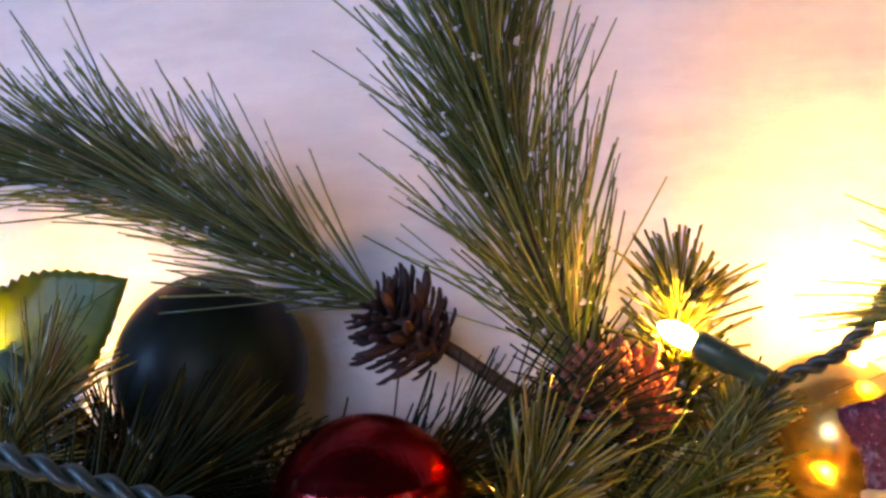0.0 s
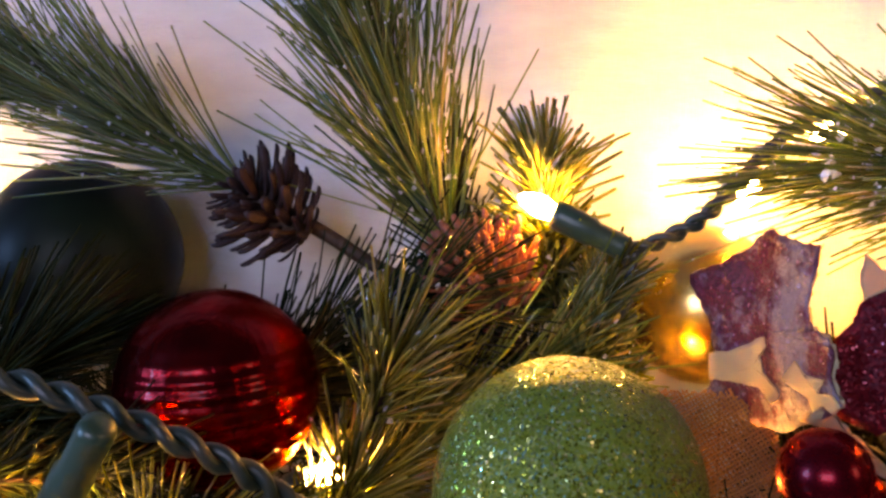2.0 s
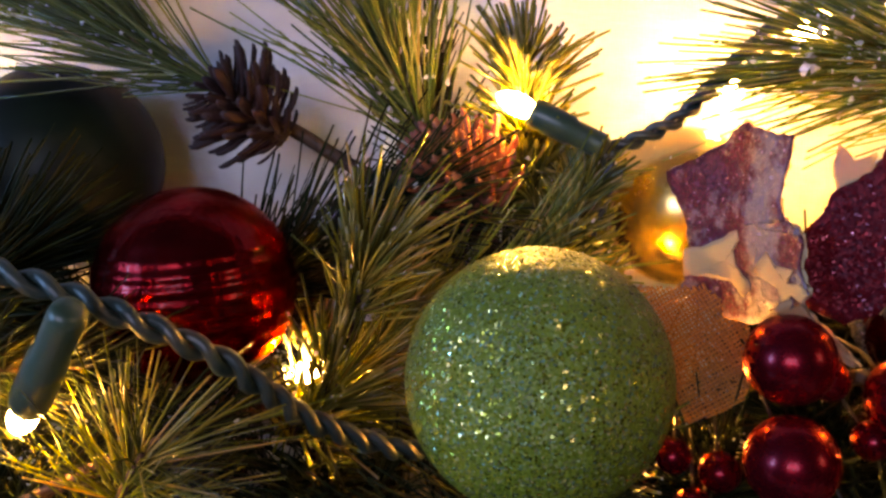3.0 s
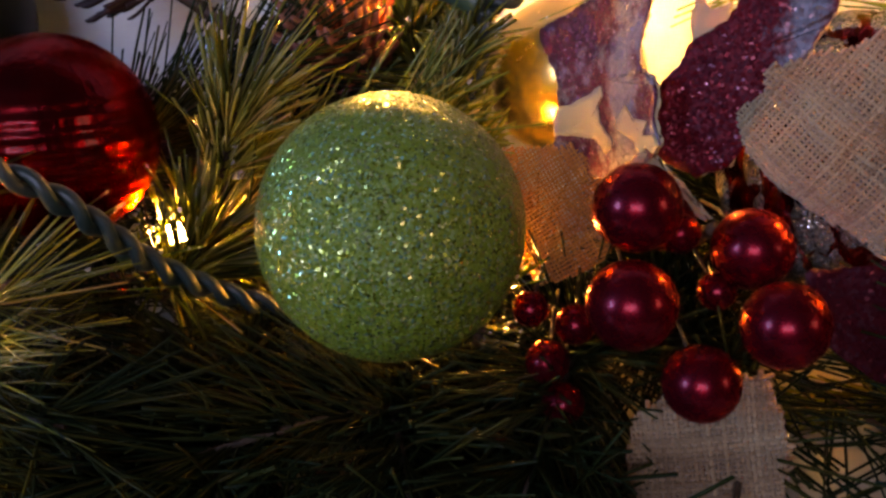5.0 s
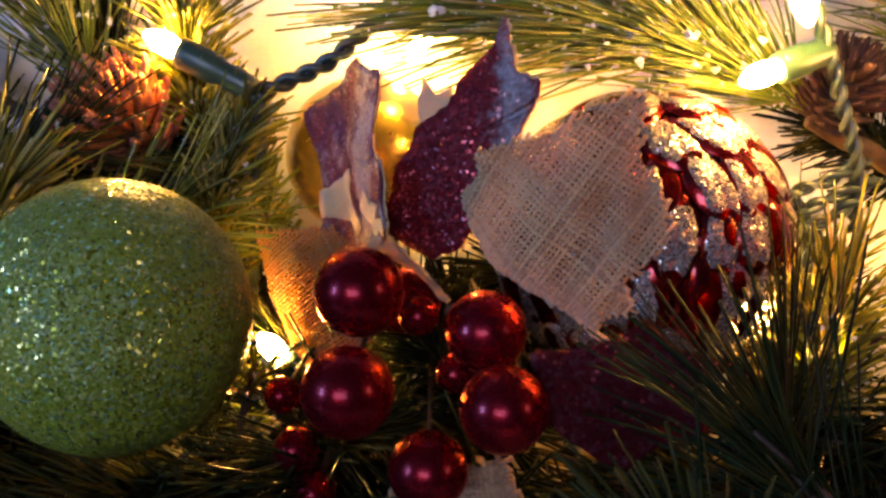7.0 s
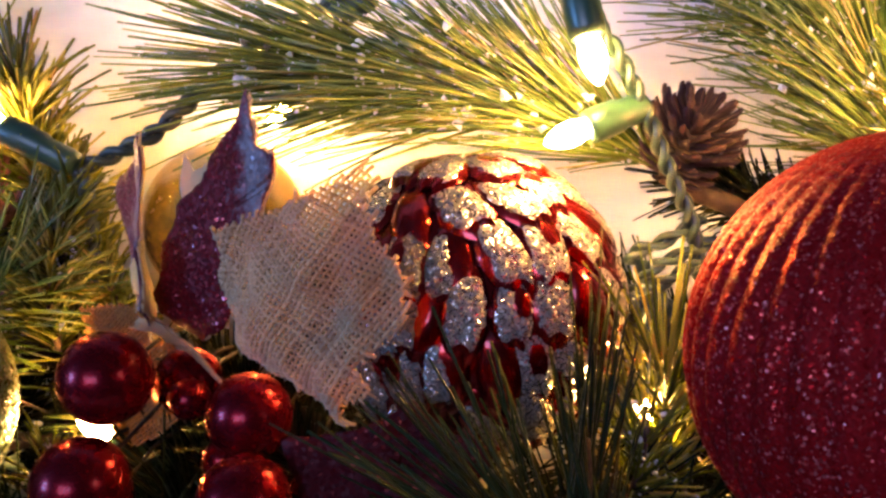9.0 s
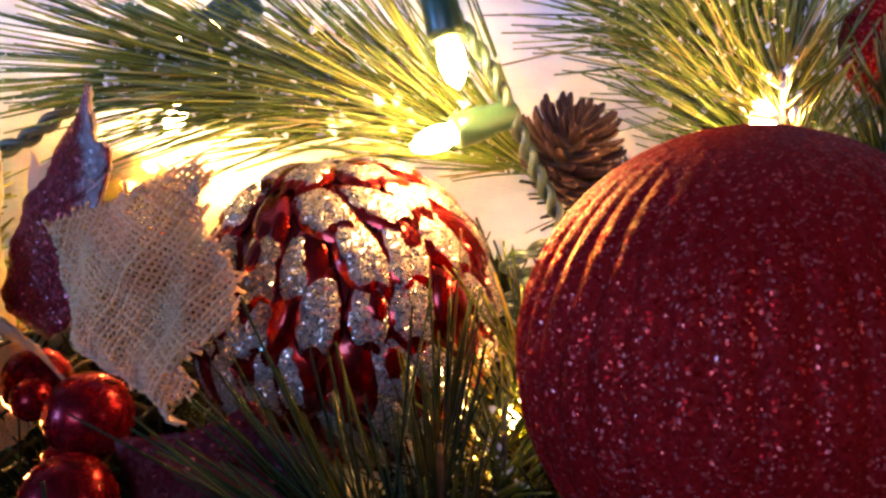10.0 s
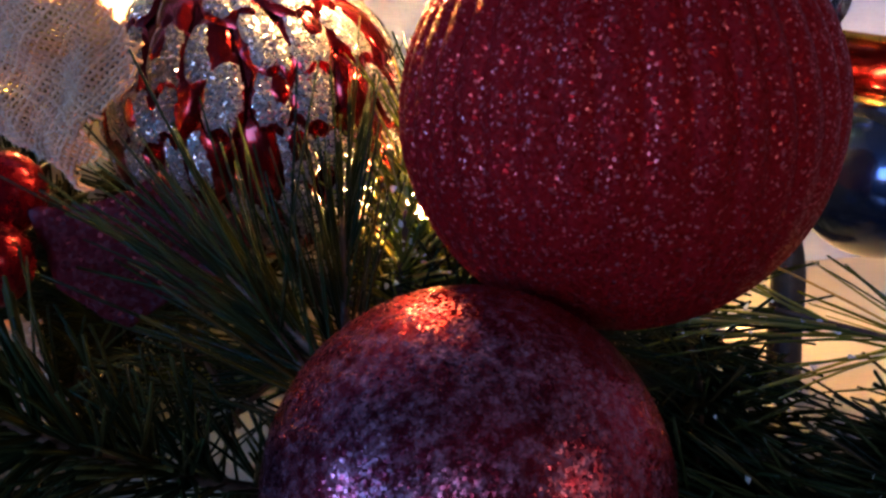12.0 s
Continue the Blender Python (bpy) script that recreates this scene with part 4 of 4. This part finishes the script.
pick_part("leaf_backing", corner.sheet(4, 0.0003, 0.0004, 4, -0.0014, 16), CREAM_BACK, "cream corner of the backing standing free")
leaf_f = Leaf((0.208, 0.156, 0.074), (0.97, 0.1, 0), (0, 0.35, 1),
              [(-0.026, 0.012), (-0.006, 0.013), (0.004, 0.018), (0.010, 0.011), (0.023, 0.006), (0.017, -0.003), (0.016, -0.013), (0.004, -0.012), (-0.006, -0.018), (-0.02, -0.007)],
              (4.0, 6.0, 2.0), 0.002, 21)
pick_part("glitter_leaf", leaf_f.sheet(6, 0.0005, 0.0005, 8, 0.0, 22), BURGUNDY_DARK, "dark burgundy glitter leaf below the burlap")
leaf_c = Leaf((0.190, 0.1505, 0.115), (0.94, -0.34, 0), (0, -0.03, 1),
              [(-0.0212, 0.0178), (-0.0159, 0.02), (-0.0045, 0.0224), (0.004, 0.0263), (0.0145, 0.0305), (0.0155, 0.0239), (0.0158, 0.0156), (0.0191, 0.0108), (0.0212, 0.006),
               (0.0221, -0.0019), (0.0197, -0.0051), (0.0138, -0.0091), (0.015, -0.017), (0.0084, -0.0187), (0.0068, -0.0254), (0.0040, -0.0214), (-0.0022, -0.0178), (-0.0089, -0.0145),
               (-0.0154, -0.0094), (-0.0223, -0.0054), (-0.0258, -0.0004), (-0.0273, 0.0065), (-0.0243, 0.0095), (-0.021, 0.0121)], (-13.0, -5.0, -12.0), 0.0062, 31)
pick_part("burlap_leaf", leaf_c.weave(0.00116, 0.00051, 5, 33, -36), BURLAP, "tan woven burlap leaf with frayed edges")
leaf_e = Leaf((0.163, 0.156, 0.0405), (1, -0.15, 0), (0, 0.25, 1),
              [(-0.0195, 0.005), (-0.021, -0.008), (-0.017, -0.020), (0.0, -0.026), (0.017, -0.020), (0.020, -0.005), (0.017, 0.008), (0.012, 0.018), (-0.008, 0.013)],
              (-4.0, 3.0, 0.0), 0.0014, 41)
pick_part("burlap_leaf", leaf_e.weave(0.00128, 0.00064, 3, 43, 8), BURLAP, "tan woven burlap leaf hanging under the berries")
leaf_d = Leaf((0.1305, 0.206, 0.0850), (0.85, -0.5, 0), (0.0, 0.1, 1),
              [(-0.0321, 0.0174), (-0.0156, 0.0203), (0.0018, 0.0219), (0.0112, 0.0155), (0.0160, 0.006), (0.0160, -0.0051), (0.0083, -0.014), (-0.0067, -0.0206), (-0.016, -0.0150), (-0.0265, -0.000)], (-5.0, 2.0, 0.0), 0.0012, 51)
pick_part("mesh_leaf", leaf_d.weave(0.00118, 0.00040, 2, 53, 35), GOLD_MESH, "golden brown open-mesh leaf")
leaf_g = Leaf((0.1552, 0.1768, 0.1030), (0.72, 0.05, -0.70), (0.45, -0.6, 0.45),
              [(-0.0125, 0.0024), (-0.007, 0.0021), (0.0, 0.0018), (0.007, 0.0022), (0.0118, 0.0026), (0.0130, 0.0004), (0.0105, -0.0021), (0.004, -0.0016), (-0.004, -0.0020), (-0.0125, -0.0022)], (9.0, 40.0, 30.0), 0.002, 61)
pick_part("leaf_backing", leaf_g.sheet(5, 0.0008, 0.0005, 5, 0.0, 62), CREAM_BACK, "cream cloth strip curling out under the leaf")
pick_part("stalk", tube(smooth_path([(0.165, 0.172, 0.092), (0.166, 0.20, 0.08), (0.168, 0.262, 0.05)]), 0.002, 8), STEM, "")

# ---- fairy lights ----


def fairy_light(label, foot, tip, lit=True):
    """A mini bulb in its socket. foot: where the cables enter; tip: the bulb's tip."""
    foot, tip = Vector(foot), Vector(tip)
    lamp = thing("fairy_light", label, "fairy light", foot, "fairy lights on the string")
    turn = along(tip - foot)
    total = (tip - foot).length
    s = total - 0.0125
    v, f = lathe([(0.0022, 0.0), (0.0037, 0.0008), (0.0041, 0.003), (0.0040, s * 0.45), (0.0047, s * 0.5), (0.0048, s * 0.92), (0.0044, s), (0.0030, s + 0.0004)], 20)
    put("socket", mesh_of("socket", v, f), SOCKET, lamp, "dark green plastic socket", turn)
    v, f = lathe([(0.0022, s - 0.001), (0.0027, s + 0.001), (0.0034, s + 0.004), (0.0033, s + 0.007), (0.0022, s + 0.0102), (0.0010, s + 0.0120), (0.0002, s + 0.0125)], 18)
    put("bulb", mesh_of("bulb", v, f), LIT, lamp, "lit warm white bulb", turn)
    return lamp


LAMP = "lit warm white mini bulb"
fairy_light(LAMP + " over a red cone", (0.108, 0.235, 0.145), (0.0745, 0.2405, 0.1635))
fairy_light(LAMP + " under pine needles", (0.276, 0.217, 0.1515), (0.2475, 0.2085, 0.1435))
fairy_light(LAMP + " hanging from a cable", (0.2545, 0.205, 0.196), (0.2610, 0.196, 0.158))
fairy_light(LAMP + " close to the wall", (0.170, 0.297, 0.173), (0.1535, 0.294, 0.150))
fairy_light(LAMP + " near the wall", (0.200, 0.257, 0.190), (0.1690, 0.257, 0.1745))
fairy_light(LAMP + " behind the large red ball", (0.350, 0.225, 0.118), (0.3360, 0.200, 0.150))
fairy_light(LAMP + " behind the berries", (0.1220, 0.232, 0.046), (0.1072, 0.213, 0.0740))
fairy_light(LAMP + " behind the shiny red ball", (-0.011, 0.222, 0.072), (0.0155, 0.2235, 0.0815))
fairy_light(LAMP + " deep in the needles", (0.272, 0.235, 0.042), (0.2700, 0.204, 0.072))
fairy_light(LAMP + " low in the needles", (-0.0098, 0.120, 0.1306), (-0.0400, 0.141, 0.0951))
fairy_light(LAMP + " beside a rose leaf", (-0.1450, 0.2460, 0.1336), (-0.1854, 0.2800, 0.1601))
fairy_light(LAMP + " low behind the dark blue ball", (0.362, 0.285, 0.018), (0.3560, 0.262, 0.046))


def cable(label, points, pitch=0.012, r=0.00125):
    """Two green insulated wires twisted round one another."""
    path = smooth_path(points, 14)
    string = thing("light_cable", label, "cable", path[0], "cables of the fairy lights")
    for side in (0.0, math.pi):
        strand, s = [], 0.0
        up = Vector((0.1, 0.9, 0.4)).normalized()
        for i, p in enumerate(path):
            t = (path[min(i + 1, len(path) - 1)] - path[max(i - 1, 0)]).normalized()
            s += (p - path[i - 1]).length if i else 0.0
            a = (up - t * t.dot(up)).normalized()
            b = t.cross(a)
            turn = 2 * math.pi * s / pitch + side
            strand.append(p + (a * math.cos(turn) + b * math.sin(turn)) * r * 1.02 - path[0])
        put("strand", mesh_of("strand", *tube(strand, r, 8)), CABLE, string)
    return string


CORD = "dark green twisted light cable"
cable(CORD + " rising to a socket", [(0.108, 0.236, 0.144), (0.117, 0.238, 0.147), (0.131, 0.241, 0.153), (0.142, 0.246, 0.162), (0.154, 0.251, 0.172), (0.166, 0.256, 0.180), (0.196, 0.256, 0.192)], 0.014, 0.0015)
cable(CORD + " dropping behind the gold ball", [(0.108, 0.236, 0.144), (0.1075, 0.240, 0.131), (0.102, 0.250, 0.114), (0.098, 0.258, 0.085), (0.09, 0.26, 0.05)])
cable(CORD + " lying before the shiny red ball", [(-0.085, 0.130, 0.152), (-0.048, 0.128, 0.142), (-0.029, 0.130, 0.136), (-0.012, 0.131, 0.129), (0.004, 0.134, 0.120), (0.014, 0.140, 0.111), (0.020, 0.148, 0.101), (0.026, 0.158, 0.090), (0.036, 0.170, 0.079), (0.050, 0.184, 0.069), (0.080, 0.225, 0.055)], 0.018, 0.00165)
cable(CORD + " running down beside a bulb", [(0.256, 0.213, 0.215), (0.2565, 0.214, 0.186), (0.263, 0.214, 0.174), (0.269, 0.214, 0.164), (0.275, 0.215, 0.150), (0.281, 0.218, 0.134), (0.288, 0.222, 0.117), (0.292, 0.23, 0.095)])
for i, (dx, dz) in enumerate([(0, 0), (0.004, -0.006), (-0.002, -0.012)]):
    cable("dark green light cable knotted beside the patterned ball", [(0.292 + dx, 0.224, 0.118 + dz), (0.280, 0.224, 0.112 + dz), (0.2715 + dx, 0.228, 0.108 + dz), (0.276, 0.232, 0.102 + dz), (0.280 - dx, 0.228, 0.09), (0.272, 0.23, 0.07 + dz)], 0.015, 0.0012)

# ---- rose leaf, ribbon ----


def rose_leaf(label, place, across, up, length, width, seed):
    """A pointed oval leaf with saw teeth and a raised midrib."""
    half = [(s * length - length * 0.5, width * 0.5 * math.sin(math.pi * s ** 0.8) * (1 + 0.09 * (k % 2))) for k, s in enumerate([i / 34 for i in range(35)])]
    outline = half + [(x, -y) for x, y in reversed(half[1:-1])]
    leaf = Leaf(place, across, up, outline, (1.5, -5.0, 0.0), 0.001, seed)
    plant = thing("rose_leaf", label, "leaf", place, "leaves of an artificial rose")
    v, f = leaf.sheet(2, 0.0001, 0.0004, 6, 0.0, seed)
    put("blade", mesh_of("blade", [Vector(p) - Vector(place) for p in v], f), ROSE_LEAF, plant)
    rib = [leaf.at(-length * 0.62 + length * 1.08 * k / 14, 0, 0.0005) - Vector(place) for k in range(15)]
    put("midrib", mesh_of("midrib", *tube(rib, 0.0004, 6, lambda s: 1.2 - 0.8 * s)), ROSE_LEAF, plant)
    for k in range(1, 8):
        for side in (-1, 1):
            u = -length * 0.42 + length * 0.1 * k
            tip = width * 0.40 * math.sin(math.pi * min(max((u + length * 0.5) / length, 0.05), 0.95) ** 0.8)
            vein = [leaf.at(u + length * 0.10 * q / 6, side * tip * q / 6, 0.0004) - Vector(place) for q in range(7)]
            put("vein", mesh_of("vein", *tube(vein, 0.00014, 5, lambda s: 1.1 - 0.8 * s)), ROSE_LEAF, plant)
    return plant


rose_leaf("green artificial rose leaf with saw-toothed edge", (-0.158, 0.268, 0.1635), (0.85, 0, 0.45), (-0.4, 0.1, 0.85), 0.085, 0.050, 5)
rose_leaf("green artificial rose leaf with a pointed tip", (-0.188, 0.262, 0.196), (0.2, 0, 0.9), (-0.9, 0.1, 0.2), 0.05, 0.03, 6)


def band(name, label, category, place, points, width, lean, material, edge=None):
    """A curled ribbon of foil or cloth with some thickness, and wire edges where it has them."""
    ribbon = thing(name, label, category, place)
    curve = smooth_path(points, 12)
    across = []
    for i, p in enumerate(curve):
        t = (curve[min(i + 1, len(curve) - 1)] - curve[max(i - 1, 0)]).normalized()
        across.append((t, (t.cross(Vector((0, 1, 0))).normalized() * 0.9 + Vector((0, lean, 0))).normalized()))
    rv, rf = [], []
    for p, (t, w) in zip(curve, across):
        for a, b in ((-width, -0.0004), (0, -0.0007), (width, -0.0004), (width, 0.0004), (0, 0.0001), (-width, 0.0004)):
            rv.append(p + w * a + t.cross(w).normalized() * b)
    for i in range(len(curve) - 1):
        for k in range(6):
            q = (k + 1) % 6
            rf.append((i * 6 + k, i * 6 + q, i * 6 + 6 + q, i * 6 + 6 + k))
    rf += [tuple(reversed(range(6))), tuple(range(len(rv) - 6, len(rv)))]
    put("band", mesh_of("band", rv, rf), material, ribbon)
    if edge:
        for side in (-1, 1):
            path = [p + w * (side * width) + Vector((0, -0.0006, 0)) for p, (t, w) in zip(curve, across)]
            put("wire_edge", mesh_of("wire_edge", *tube(path, 0.0011, 6)), edge, ribbon, "gold wired edge")
    return ribbon


band("silver_ribbon", "curled silver foil ribbon beside the red ball", "ribbon", (0.36, 0.19, 0.13),
     [(0.006, 0.006, 0.009), (0.010, 0.0, 0.0075), (0.015, -0.002, 0.006), (0.020, -0.002, 0.002), (0.024, -0.001, -0.005), (0.024, 0.004, -0.015), (0.018, 0.010, -0.022)], 0.0032, 0.4, SILVER)
band("red_ribbon", "red satin ribbon with gold wired edges over a blue ball", "ribbon", (0.40, 0.19, 0.098),
     [(-0.014, 0.035, 0.004), (-0.006, 0.010, 0.002), (0.004, -0.004, 0.0), (0.018, 0.0, -0.002), (0.036, 0.012, 0.002), (0.05, 0.03, 0.0)], 0.0085, 0.25, RED_ENAMEL, GOLD)
